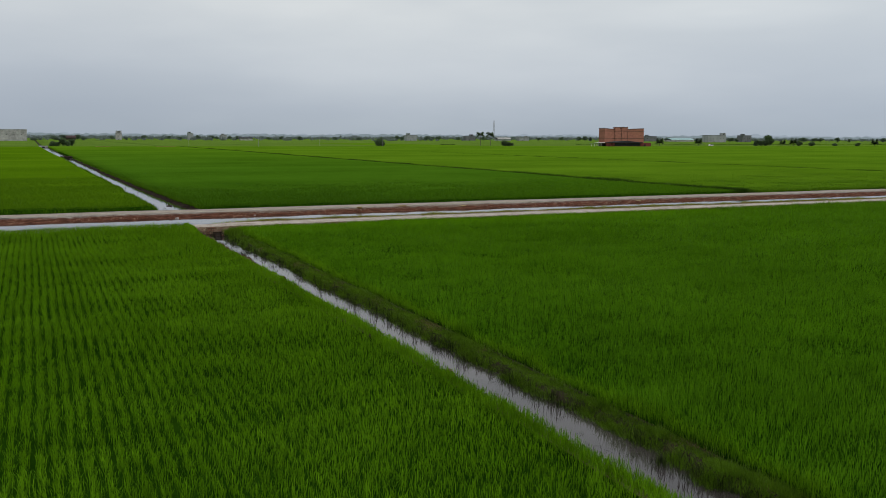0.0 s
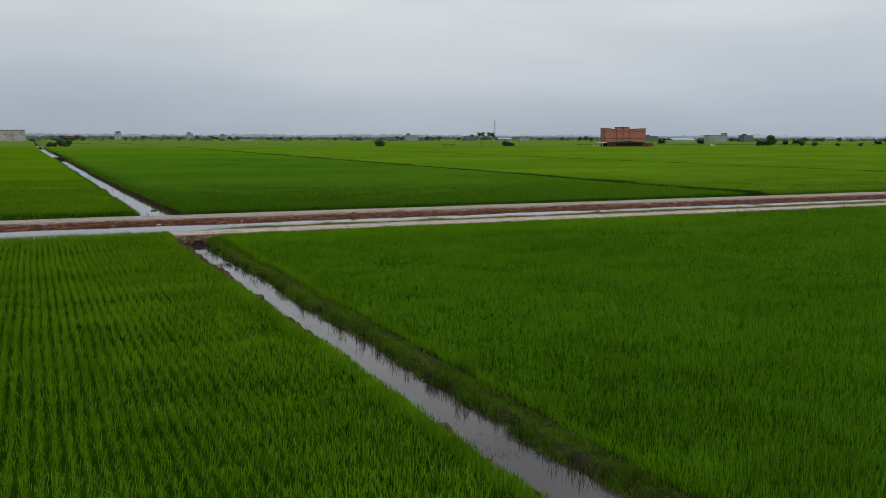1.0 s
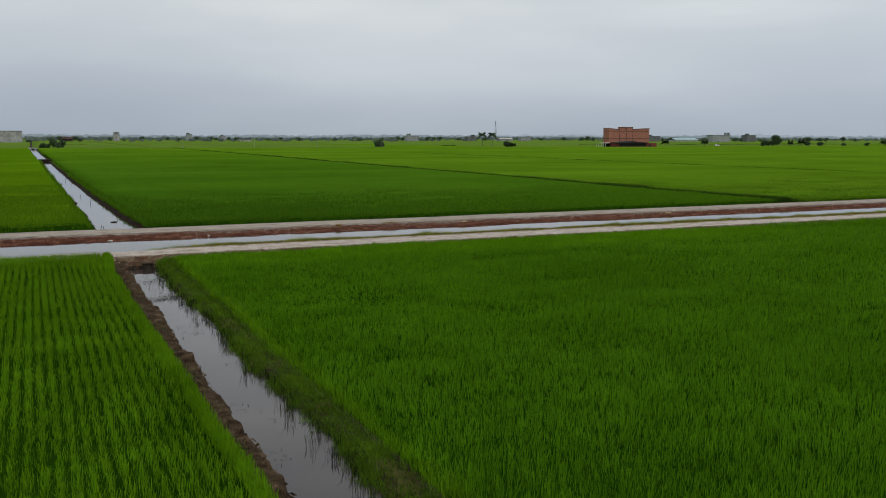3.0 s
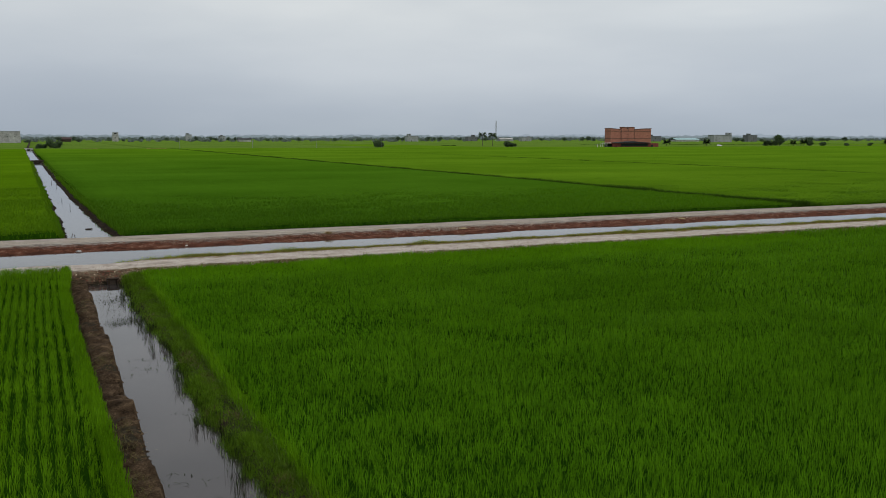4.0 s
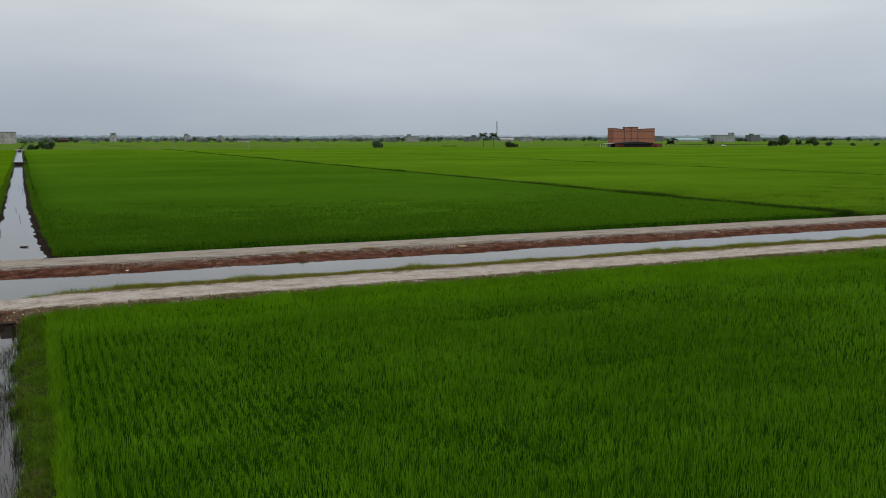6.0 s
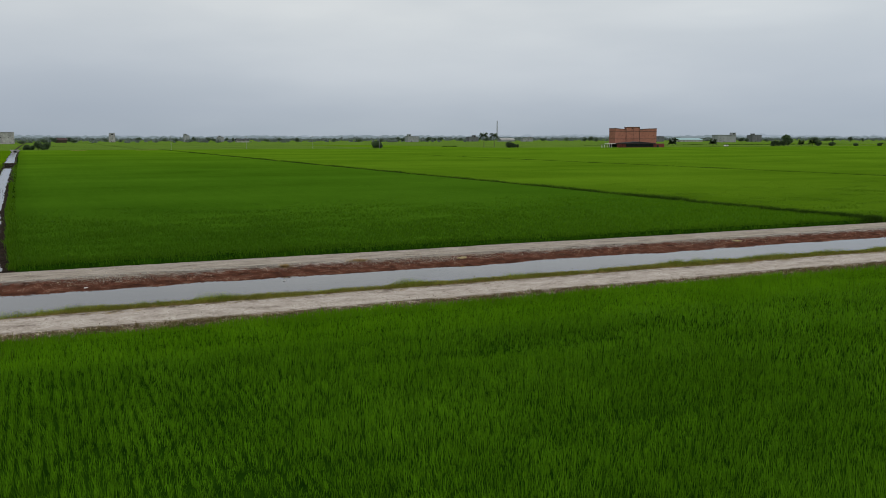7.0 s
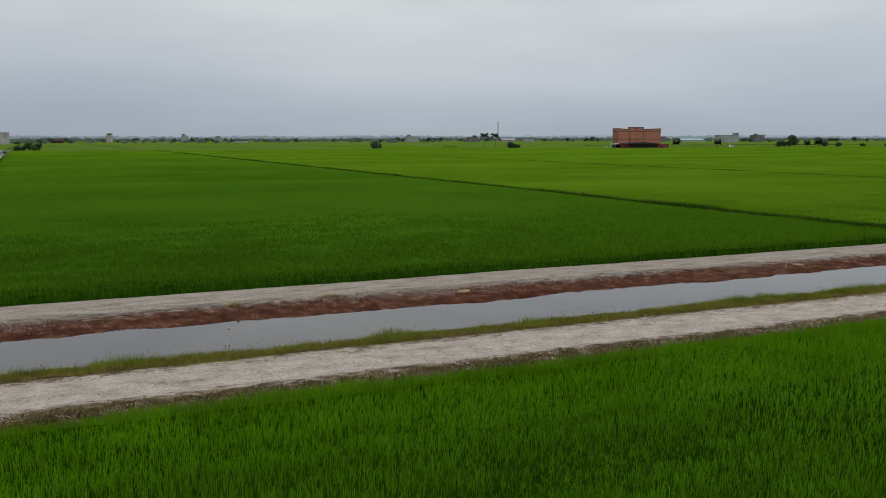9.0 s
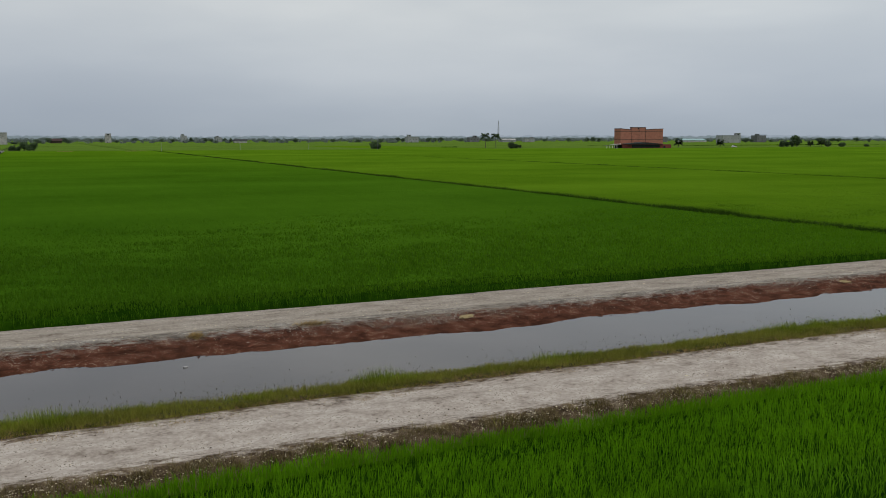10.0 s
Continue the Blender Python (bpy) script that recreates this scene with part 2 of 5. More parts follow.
MUD = earthy("wet_mud", MUD_TONES, 0.8, 12, 0.95)
SOIL = earthy("dark_bank_soil", SOIL_TONES, 2.2, 22, 0.9, 0.9, depth=0.05)
LIME = earthy("crushed_limestone", LIME_TONES, 1.1, 7.5, 0.95, 0.6, (0.85, 1.25, 1), 0.03, VERGE_TONES, (70.40, 1.12, 2.02), ((0.17, 0.145, 0.115), 30, 0.05), ((0.80, 0.02, 0.9, 1.6), (0.68, 0.04, 3.0, 5.0)))
LIME_FAR = earthy("grey_gravel", [(p, tuple(k * m for k, m in zip(q, (0.77, 0.765, 0.74)))) for p, q in LIME_TONES], 1.0, 7.5, 0.95, 0.6, (0.6, 1.6, 1), 0.03, GRAVEL_TONES, (84.35, 1.15, 2.0), ((0.13, 0.11, 0.088), 42, 0.03), ((0.55, 0.04, 0.4, 1.5), (0.58, 0.06, 3.0, 5.0)))
LATERITE = earthy("red_laterite", RED_TONES, 1.6, 24, 0.95, 1.0, (1, 1, 1), 0.06, GRAVEL_TONES, (79.9, 1.5, 2.7), ((0.36, 0.29, 0.22), 38, 0.03))
VERGE = earthy("stony_verge", VERGE_TONES, 1.6, 24, 0.95, 1.0, depth=0.05, speck=((0.22, 0.18, 0.135), 33, 0.05))
PEBBLE = earthy("pale_stone", [(0.2, (0.33, 0.285, 0.19)), (0.8, (0.66, 0.58, 0.42))], 3, 30, 0.9, 0.3)
GREYSTONE = earthy("grey_gravel_stone", [(0.2, (0.15, 0.128, 0.105)), (0.8, (0.37, 0.33, 0.28))], 3, 30, 0.9, 0.3)
REDSTONE = earthy("red_stone", [(0.2, (0.07, 0.028, 0.018)), (0.8, (0.20, 0.085, 0.055))], 3, 30, 0.9, 0.3)
RICE = leafy("rice_leaf", (0.057, 0.134, 0.002), (0.180, 0.386, 0.007), 0.07, vary=0.9, clumps=1.1, broad=0.45)
RICE_COOL = leafy("rice_leaf_cool", (0.048, 0.126, 0.002), (0.150, 0.354, 0.008), 0.07, vary=0.9, clumps=1.1, broad=0.45)
RICE_HEAD = leafy("rice_leaf_headland", (0.060, 0.160, 0.002), (0.176, 0.400, 0.006), 0.07, vary=0.8, clumps=1.1, broad=0.45)
RICE_FAR = leafy("rice_leaf_deep", (0.040, 0.102, 0.004), (0.084, 0.196, 0.007), 0.05, vary=0.2, broad=0.25)
RICE_FRESH = leafy("rice_leaf_fresh", (0.062, 0.150, 0.005), (0.122, 0.276, 0.008), 0.05, vary=0.2, broad=0.25)
RICE_MID = leafy("rice_leaf_mid", (0.052, 0.126, 0.004), (0.100, 0.222, 0.007), 0.03, vary=0.2, broad=0.45)
RICE_WARM = leafy("rice_leaf_warm", (0.064, 0.136, 0.003), (0.118, 0.236, 0.006), 0.025, vary=0.2, broad=0.35)
RICE_PALE = leafy("rice_leaf_pale", (0.068, 0.153, 0.005), (0.126, 0.250, 0.010), 0.025, vary=0.25)
SOIL_WET = earthy("wet_dark_soil", [(p, tuple(k * 0.33 for k in q)) for p, q in SOIL_TONES], 2.0, 18, 0.9, 0.9, depth=0.05)
# shade among lower leaves and mud is put into this near-black green
SHADE = earthy("lower_leaves_with_painted_shade", [(0.2, (0.005, 0.021, 0.001)), (0.8, (0.018, 0.054, 0.002))], 1.2, 14, 1.0, 0.6)
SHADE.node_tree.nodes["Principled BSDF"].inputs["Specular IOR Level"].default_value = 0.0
GRASS_BANK = leafy("bank_grass", (0.046, 0.088, 0.006), (0.146, 0.276, 0.014), 0.9)
RICE_UNDER = leafy("pale_rice_underleaf", (0.085, 0.150, 0.020), (0.200, 0.300, 0.060), 0.7)
REED_WET = leafy("wet_dark_reed", (0.010, 0.018, 0.004), (0.034, 0.046, 0.012), 0.9, 0.1)
GRASS_BUND = leafy("bund_grass", (0.017, 0.046, 0.004), (0.054, 0.112, 0.010), 0.5)
GRASS_DRY = leafy("yellowing_grass", (0.078, 0.084, 0.013), (0.325, 0.315, 0.056), 0.7)
GRASS_FRESH = leafy("fresh_yellow_green_grass", (0.070, 0.100, 0.009), (0.300, 0.375, 0.032), 0.7)
VERGE_GRASS = leafy("withered_verge_grass", (0.078, 0.062, 0.024), (0.250, 0.195, 0.088), 1.2, 0.1)
REED_DEAD = leafy("dead_reed", (0.050, 0.046, 0.014), (0.145, 0.122, 0.042), 0.7, 0.1)
STRAW = leafy("dry_straw", (0.20, 0.13, 0.05), (0.42, 0.30, 0.12), 0.8, 0.2)
CROP_DEEP = canopy_stuff("crop_deep_green", (0.042, 0.114, 0.005), (0.070, 0.166, 0.009), far_tints=(180, 540, (0.066, 0.146, 0.005), (0.104, 0.212, 0.009)))
CROP_NEAR = canopy_stuff("crop_dense_green", (0.022, 0.064, 0.002), (0.044, 0.112, 0.004))
CROP_MID = canopy_stuff("crop_mid_green", (0.062, 0.138, 0.003), (0.098, 0.200, 0.005))
CROP_PALE = canopy_stuff("crop_yellow_green", (0.072, 0.154, 0.006), (0.115, 0.226, 0.011))
# distance haze is mixed into this crop's green
CROP_HAZY = canopy_stuff("crop_hazed_green", (0.082, 0.150, 0.020), (0.132, 0.218, 0.032))


def make_water():
    m, t, b = surface("still_water", 0.04)
    b.inputs["Base Color"].default_value = (0.085, 0.075, 0.065, 1)
    b.inputs["IOR"].default_value = 1.33
    n1 = node(t, "ShaderNodeTexNoise", Scale=1.6, Detail=3.0)
    t.links.new(position(t), n1.inputs["Vector"])
    bp = node(t, "ShaderNodeBump", Strength=0.05, Distance=0.05)
    t.links.new(n1.outputs["Fac"], bp.inputs["Height"])
    t.links.new(bp.outputs[0], b.inputs["Normal"])
    n2 = node(t, "ShaderNodeTexNoise", Scale=0.25, Detail=4.0)
    t.links.new(position(t), n2.inputs["Vector"])
    c = ramp(t, [(0.35, (0.026, 0.022, 0.022)), (0.7, (0.048, 0.041, 0.039))])
    t.links.new(n2.outputs["Fac"], c.inputs[0])
    t.links.new(c.outputs[0], b.inputs["Base Color"])
    return m


WATER = make_water()


def painted(name, colour, rough=0.7, streak=0.25, scale=0.6, metal=0.0, drawn=0.25):
    """Walls, sheet roofs and the like: one colour, weathered in streaks that run down."""
    m, t, b = surface(name, rough, metal)
    v = t.nodes.new("ShaderNodeVectorMath")
    v.operation = "MULTIPLY"
    v.inputs[1].default_value = (1, 1, drawn)
    t.links.new(position(t), v.inputs[0])
    n = node(t, "ShaderNodeTexNoise", Scale=scale, Detail=6.0, Roughness=0.65)
    t.links.new(v.outputs[0], n.inputs["Vector"])
    low = tuple(k * (1 - streak) for k in colour)
    high = tuple(min(1.0, k * (1 + streak)) for k in colour)
    c = ramp(t, [(0.3, low), (0.7, high)])
    t.links.new(n.outputs["Fac"], c.inputs[0])
    t.links.new(c.outputs[0], b.inputs["Base Color"])
    b.inputs["Specular IOR Level"].default_value = 0.5 if rough < 0.6 else 0.12
    return m


BRICK = painted("bare_orange_brick", (0.35, 0.150, 0.105), 0.9, 0.22, 0.5, drawn=1.6)
# weathered grey, with a slight blue put in for haze over far houses
BRICK_DARK = painted("dark_concrete_band", (0.11, 0.07, 0.055), 0.9)
CONCRETE = painted("weathered_cement_plaster", (0.285, 0.297, 0.30), 0.9, 0.2, 0.3)
CONCRETE_PALE = painted("pale_cement_plaster", (0.35, 0.345, 0.335), 0.9, 0.42, 0.25, drawn=1.2)
CONCRETE_DARK = painted("dark_cement_plaster", (0.14, 0.145, 0.15), 0.9, 0.25, 0.3)
RED_WALL = painted("dull_red_wall", (0.17, 0.045, 0.04), 0.8)
DARK_ROOF = painted("dark_sheet_roof", (0.035, 0.037, 0.042), 0.6)
WHITE_PAINT = painted("white_paint", (0.62, 0.62, 0.60), 0.6, 0.12)
TEAL_ROOF = painted("teal_sheet_roof", (0.25, 0.42, 0.42), 0.5, 0.12)
RED_ROOF = painted("red_sheet_roof", (0.062, 0.038, 0.036), 0.7)
OPENING = painted("dark_opening", (0.02, 0.02, 0.022), 0.6)
STEEL = painted("galvanised_steel", (0.33, 0.34, 0.35), 0.5, 0.15, 0.6, 0.6)
TIMBER = painted("wet_dark_timber", (0.055, 0.042, 0.032), 0.85, 0.3, 3.0)
MUDDY = painted("mud_stained_concrete", (0.036, 0.024, 0.016), 0.9, 0.4, 4.0)
SACK = painted("faded_yellow_sack", (0.30, 0.24, 0.125), 0.9, 0.35, 5.0)
BARK = painted("grey_bark", (0.13, 0.11, 0.09), 0.95, 0.3, 2.0)
# haze is lightened into both tree leaf colours, more into the second
LEAF_DARK = leafy("tree_leaf", (0.062, 0.104, 0.048), (0.135, 0.196, 0.088), 0.4, 0.45, vary=0.6)
LEAF_HAZED = leafy("hazed_tree_leaf", (0.088, 0.124, 0.088), (0.150, 0.196, 0.130), 0.4, 0.45, vary=0.5)
LEAF_PALM = leafy("palm_leaf", (0.056, 0.088, 0.046), (0.115, 0.158, 0.078), 0.6, 0.4, vary=0.6)
CAR_WHITE = painted("white_car_paint", (0.75, 0.76, 0.77), 0.3, 0.03)
RUBBER = painted("black_rubber", (0.02, 0.02, 0.02), 0.9)
GLASS_DARK = painted("tinted_glass", (0.02, 0.025, 0.03), 0.1, 0.05)


# ---- tools for meshes ----
def lattice(x, y, scale, seed):
    """Smooth random field between -1 and 1."""
    table = np.random.RandomState(seed).rand(64, 64) * 2 - 1
    u, v = np.asarray(x, float) / scale, np.asarray(y, float) / scale
    i, j = np.floor(u).astype(int), np.floor(v).astype(int)
    a, b = u - i, v - j
    a, b = a * a * (3 - 2 * a), b * b * (3 - 2 * b)
    i0, i1, j0, j1 = i % 64, (i + 1) % 64, j % 64, (j + 1) % 64
    return (table[i0, j0] * (1 - a) + table[i1, j0] * a) * (1 - b) + (table[i0, j1] * (1 - a) + table[i1, j1] * a) * b


def rough_line(u, seed, scale=2.0, size=0.2):
    return size * (lattice(u, 0 * np.asarray(u) + 0.5, scale, seed) + 0.5 * lattice(u, 0 * np.asarray(u) + 7.5, scale * 0.35, seed + 1))


def from_arrays(name, verts, loops, sizes, material, smooth=False):
    me = bpy.data.meshes.new(name)
    verts = np.asarray(verts, np.float32).reshape(-1, 3)
    loops, sizes = np.asarray(loops, np.int32).ravel(), np.asarray(sizes, np.int32).ravel()
    me.vertices.add(len(verts))
    me.vertices.foreach_set("co", verts.ravel())
    me.loops.add(len(loops))
    me.loops.foreach_set("vertex_index", loops)
    me.polygons.add(len(sizes))
    me.polygons.foreach_set("loop_start", np.concatenate([[0], np.cumsum(sizes)[:-1]]).astype(np.int32))
    if smooth:
        me.polygons.foreach_set("use_smooth", np.ones(len(sizes), bool))
    me.update(calc_edges=True)
    me.materials.append(material)
    return new(name, me)


def sheet(name, xs, ys, height, material, keep=None, shift=None, smooth=True):
    """A surface over a grid, at the heights that height(x, y) gives."""
    gx, gy = np.meshgrid(xs, ys)
    if shift:
        gx, gy = shift(gx, gy)
    gz = height(gx, gy)
    n, m = gx.shape
    idx = np.arange(n * m).reshape(n, m)
    quads = np.stack([idx[:-1, :-1], idx[:-1, 1:], idx[1:, 1:], idx[1:, :-1]], -1).reshape(-1, 4)
    if keep is not None:
        cx, cy = (gx[:-1, :-1] + gx[1:, 1:]) / 2, (gy[:-1, :-1] + gy[1:, 1:]) / 2
        quads = quads[keep(cx, cy).ravel()]
    return from_arrays(name, np.stack([gx, gy, gz], -1), quads, np.full(len(quads), 4), material, smooth)


def blades(name, base, height, width, yaw, lean, material, rich=True):
    """Leaves that rise from base, bend over towards yaw and end in a point; rich None: broad leaf tips on thin stems."""
    base = np.asarray(base, float)
    out = np.stack([np.cos(yaw), np.sin(yaw), 0 * yaw], -1)
    side = np.stack([-np.sin(yaw), np.cos(yaw), 0 * yaw], -1) * (width / 2)[:, None]
    up = np.array([0, 0, 1.0])

    def along(k):
        return base + up * (height * (k - 0.25 * lean * k * k))[:, None] + out * (height * lean * k * k)[:, None]

    n = len(base)
    tip = along(1.0)
    if rich == 2:
        mid = along(0.6)
        v = np.stack([base, mid + side, mid - side, tip], 1)
        loops = (np.arange(n)[:, None] * 4 + np.array([0, 1, 2, 2, 1, 3])).ravel()
        sizes = np.full(2 * n, 3)
    elif rich:
        mid = along(0.68)
        v = np.stack([base - side * 0.7, base + side * 0.7, mid + side, mid - side, tip], 1)
        o = np.arange(n)[:, None] * 5
        loops = (o + np.array([0, 1, 2, 3, 3, 2, 4])).ravel()
        sizes = np.tile([4, 3], n)
    else:
        v = np.stack([base, tip + side, tip - side] if rich is None else [base - side, base + side, tip], 1)
        loops, sizes = np.arange(3 * n), np.full(n, 3)
    return from_arrays(name, v, loops, sizes, material)


def tufts(name, x, y, z, per, tall, wide, material, seed, lean=(0.1, 0.5), spread=0.04, rich=True, scale=None, stem=None, comb=None):
    """Plants of several leaves each. tall, wide: ranges in metres; stem: heights at which the leaves spring from it; comb: the way each plant leans."""
    r = np.random.RandomState(seed)
    n = len(x)
    k = np.ones(n) if scale is None else scale
    rep = lambda a: np.repeat(a, per)
    m = n * per
    base = np.stack([rep(x) + r.normal(0, spread, m), rep(y) + r.normal(0, spread, m), rep(z)], -1)
    if stem:
        base[:, 2] += r.uniform(*stem, m) * rep(k)
    yaw = r.uniform(0, 2 * np.pi, m) if comb is None else rep(comb) + r.normal(0, 1.25, m)
    return blades(name, base, r.uniform(*tall, m) * rep(k), r.uniform(*wide, m), yaw, r.uniform(*lean, m), material, rich)


def join_bm(bm, ob_matrix=None):
    me = bpy.data.meshes.new("part")
    bm.to_mesh(me)
    bm.free()
    return me


def part(name, bm, material, parent, label=""):
    me = join_bm(bm)
    me.name = name
    me.materials.append(material)
    ob = new(name, me)
    ob.parent = parent
    if label:
        tagged(ob, label)
    return ob


def holder(name, x, y, z=0.0, turn=0.0):
    ob = new(name)
    ob.matrix_basis = pose(x, y, z, 0, 0, turn)
    return ob


def block(bm, x0, x1, y0, y1, z0, z1, bevel=0.0):
    g = bmesh.ops.create_cube(bm, size=1.0)
    bmesh.ops.scale(bm, vec=(x1 - x0, y1 - y0, z1 - z0), verts=g["verts"])
    bmesh.ops.translate(bm, vec=((x0 + x1) / 2, (y0 + y1) / 2, (z0 + z1) / 2), verts=g["verts"])
    if bevel:
        es = list({e for v in g["verts"] for e in v.link_edges})
        bmesh.ops.bevel(bm, geom=es, offset=bevel, segments=1, affect="EDGES")
    return bm


def box(*a, bevel=0.0):
    return block(bmesh.new(), *a, bevel=bevel)


def prism(profile, y0, y1):
    """A profile of (x, z) points drawn out along y."""
    bm = bmesh.new()
    a = [bm.verts.new((x, y0, z)) for x, z in profile]
    b = [bm.verts.new((x, y1, z)) for x, z in profile]
    bm.faces.new(a[::-1])
    bm.faces.new(b)
    for i in range(len(a)):
        j = (i + 1) % len(a)
        bm.faces.new((a[i], a[j], b[j], b[i]))
    bmesh.ops.recalc_face_normals(bm, faces=bm.faces)
    return bm


def tube(points, radii, sides=7):
    bm = bmesh.new()
    rings = []
    for (p, r) in zip(points, radii):
        rings.append([bm.verts.new((p[0] + r * math.cos(2 * math.pi * k / sides), p[1] + r * math.sin(2 * math.pi * k / sides), p[2])) for k in range(sides)])
    for a, b in zip(rings, rings[1:]):
        for k in range(sides):
            bm.faces.new((a[k], a[(k + 1) % sides], b[(k + 1) % sides], b[k]))
    bm.faces.new(rings[0][::-1])
    bm.faces.new(rings[-1])
    return bm


def spot(bearing, far):
    """The place at a bearing (degrees from the canal's line) and a distance from where the flight begins."""
    return far * math.sin(radians(bearing)), far * math.cos(radians(bearing))


# ---- the lie of the land ----
FIELD, WATER_LEVEL, FAR_LEVEL, CANAL_LEVEL = -0.30, -0.50, -0.33, -0.28
LEFT_RISE = 0.16    # the paddy on the soil-bank side lies higher
BRIDGE_Y = 302.0


def smooth(a, b, v):
    k = np.clip((v - a) / (b - a), 0, 1)
    return k * k * (3 - 2 * k)


def near_left(y):
    return 11.13 + rough_line(y, 11, 2.5, 0.09) + rough_line(y, 12, 0.5, 0.05)


def near_right(y):
    return 13.08 + rough_line(y, 13, 1.8, 0.20) + rough_line(y, 19, 0.6, 0.08) + 0.10 * smooth(45, 20, y) - 0.15 * smooth(50, 55, y)


def left_rice(y):
    """Edge of the rice on the soil-bank side."""
    return 10.06 + 0.28 * smooth(60, 66, y) + 0.22 * smooth(52, 36, y) + 0.15 * smooth(38, 26, y) + rough_line(y, 14, 0.7, 0.035)


def left_lift(y):
    """How much further its rice stands up away from the track."""
    return LEFT_RISE + 0.08 * smooth(64, 45, y) + 0.13 * smooth(57, 65, y)


def far_left(y):
    return np.interp(y, (86, 107.6, 127, 154.5, 215, 293, 436, 645), (11.08, 10.95, 10.7, 10.4, 9.72, 8.99, 7.13, 5.2)) + rough_line(y, 15, 4, 0.13)


def far_right(y):
    return np.interp(y, (86, 98, 112.5, 137, 191, 256, 313, 436, 645), (14.2, 13.78, 13.28, 12.82, 12.02, 11.28, 10.75, 9.09, 7.33)) + rough_line(y, 17, 4, 0.13)


def ditch(x, left, right, slope_left, slope_right, level, deep=-1.1):
    """Depth profile across a ditch whose water line runs from left to right."""
    a = level + (left - x) * slope_left
    b = level + (x - right) * slope_right
    return np.maximum(np.maximum(a, b), deep)


def canal_far(x):
    return 79.85 + rough_line(x, 21, 3.0, 0.30) + rough_line(x, 22, 0.8, 0.10)


def canal_near(x):
    return 74.45 + rough_line(x, 23, 3.0, 0.18) - 1.25 * smooth(18, 12, x)


def main_profile(x, y):
    """Embankment, canal and its two roads, across y."""
    a, b = canal_near(x) - y, y - canal_far(x)
    shore = np.maximum(np.where(a > 0, a * 0.17, a * 0.5), np.where(b > 0, b * 0.118, b * 0.5))
    canal = np.maximum(CANAL_LEVEL + shore, -1.4)
    z = np.where(y < 70.5, FIELD - FIELD * smooth(67.3, 68.8, y), np.minimum(0.0, canal))
    return np.where(y > 84, FIELD * smooth(85.8, 86.6, y), z)


def land(x, y):
    x, y = np.asarray(x, float), np.asarray(y, float)
    z = np.full(x.shape, FIELD) + 0.03 * lattice(x, y, 1.3, 31)
    z = np.where((y > 67.2) & (y < 86.6), main_profile(x, y), z)
    # near ditch: a dug soil bank on one side, a grassy bank on the other
    nl, nr = near_left(y), near_right(y)
    d = np.minimum(ditch(x, nl, nr, 6.0, 0.85, WATER_LEVEL), np.where(x < 12, -0.04 - 0.23 * smooth(10.6, 10.05, x), -0.22 - 0.10 * smooth(13.5, 14.2, x)))
    end = smooth(66.3, 67.6, y)
    d = d * (1 - end) + np.minimum(0.0, main_profile(x, np.maximum(y, 67.3))) * end
    z = np.where((x > 9.9) & (x < 14.2) & (y < 67.6), d, z)
    # far ditch
    fl, fr = far_left(y), far_right(y)
    e = np.minimum(ditch(x, fl, fr, 0.55, 0.32, FAR_LEVEL), np.where(x < 12, -0.26, -0.12))
    start = smooth(87.6, 86.2, y)
    e = e * (1 - start) + np.minimum(0.0, main_profile(x, np.minimum(y, 86.4))) * start
    z = np.where((x > far_left(y) - 0.6) & (x < far_right(y) + 0.95) & (y > 86.2) & (y < 660), e, z)
    return z


def spread(*runs):
    """Grid lines from runs of (start, end, step)."""
    return np.unique(np.concatenate([np.arange(a, b, s) for a, b, s in runs]).round(4))


GX = spread((-4500, -400, 450), (-400, -60, 40), (-60, 3, 4), (3, 9.6, 0.6), (9.6, 15.6, 0.13), (15.6, 60, 1.6), (60, 120, 4), (120, 400, 20), (400, 4501, 410))
GY = spread((-4500, -400, 450), (-400, -10, 40), (-10, 66, 0.6), (66, 88, 0.2), (88, 300, 2.0), (300, 700, 6), (700, 4501, 340))
ground = tagged(sheet("ground", GX, GY, lambda x, y: land(x, y) - 0.04, MUD), "dark wet paddy mud carved by irrigation ditches", "ground", kind="structure")


def skin(name, xs, across, material, wobble, lift, label, category, seed):
    """A layer of road or bank material that follows the land, with a ragged edge on both sides."""
    def shift(gx, gy):
        k = (gy - across[0]) / (across[-1] - across[0])
        edge = np.abs(k * 2 - 1) ** 6
        return gx, gy + edge * (rough_line(gx, seed, 1.3, wobble) * (k < 0.5) + rough_line(gx, seed + 5, 1.3, wobble) * (k >= 0.5))
    def top(gx, gy):
        k = (gy - across[0]) / (across[-1] - across[0])
        return land(gx, gy) + lift(gx, gy) - 0.10 * np.abs(k * 2 - 1) ** 12
    return tagged(sheet(name, xs, across, top, material, shift=shift), label, category, kind="structure")


ROAD_X = spread((-400, -60, 20), (-60, -10, 2), (-10, 60, 0.2), (60, 120, 0.4), (120, 400, 10))
skin("road_near", ROAD_X, np.linspace(68.22, 72.4, 28), LIME, 0.26,
     lambda x, y: 0.03 + 0.030 * np.cos((y - 70.5) * 3.6) + 0.006 * lattice(x, y, 0.8, 41) + 0.012 * lattice(x * 0.4, y, 3.0, 42), "pale crushed-limestone farm track beside the canal", "road", 43)
skin("road_far", ROAD_X, np.linspace(82.3, 86.2, 22), LIME_FAR, 0.22,
     lambda x, y: 0.03 + 0.025 * np.cos((y - 84.3) * 3.6) + 0.008 * lattice(x, y, 0.8, 51) + 0.03 * lattice(x * 0.4, y, 3.0, 52), "pale grey gravel farm track on the canal bank", "road", 53)
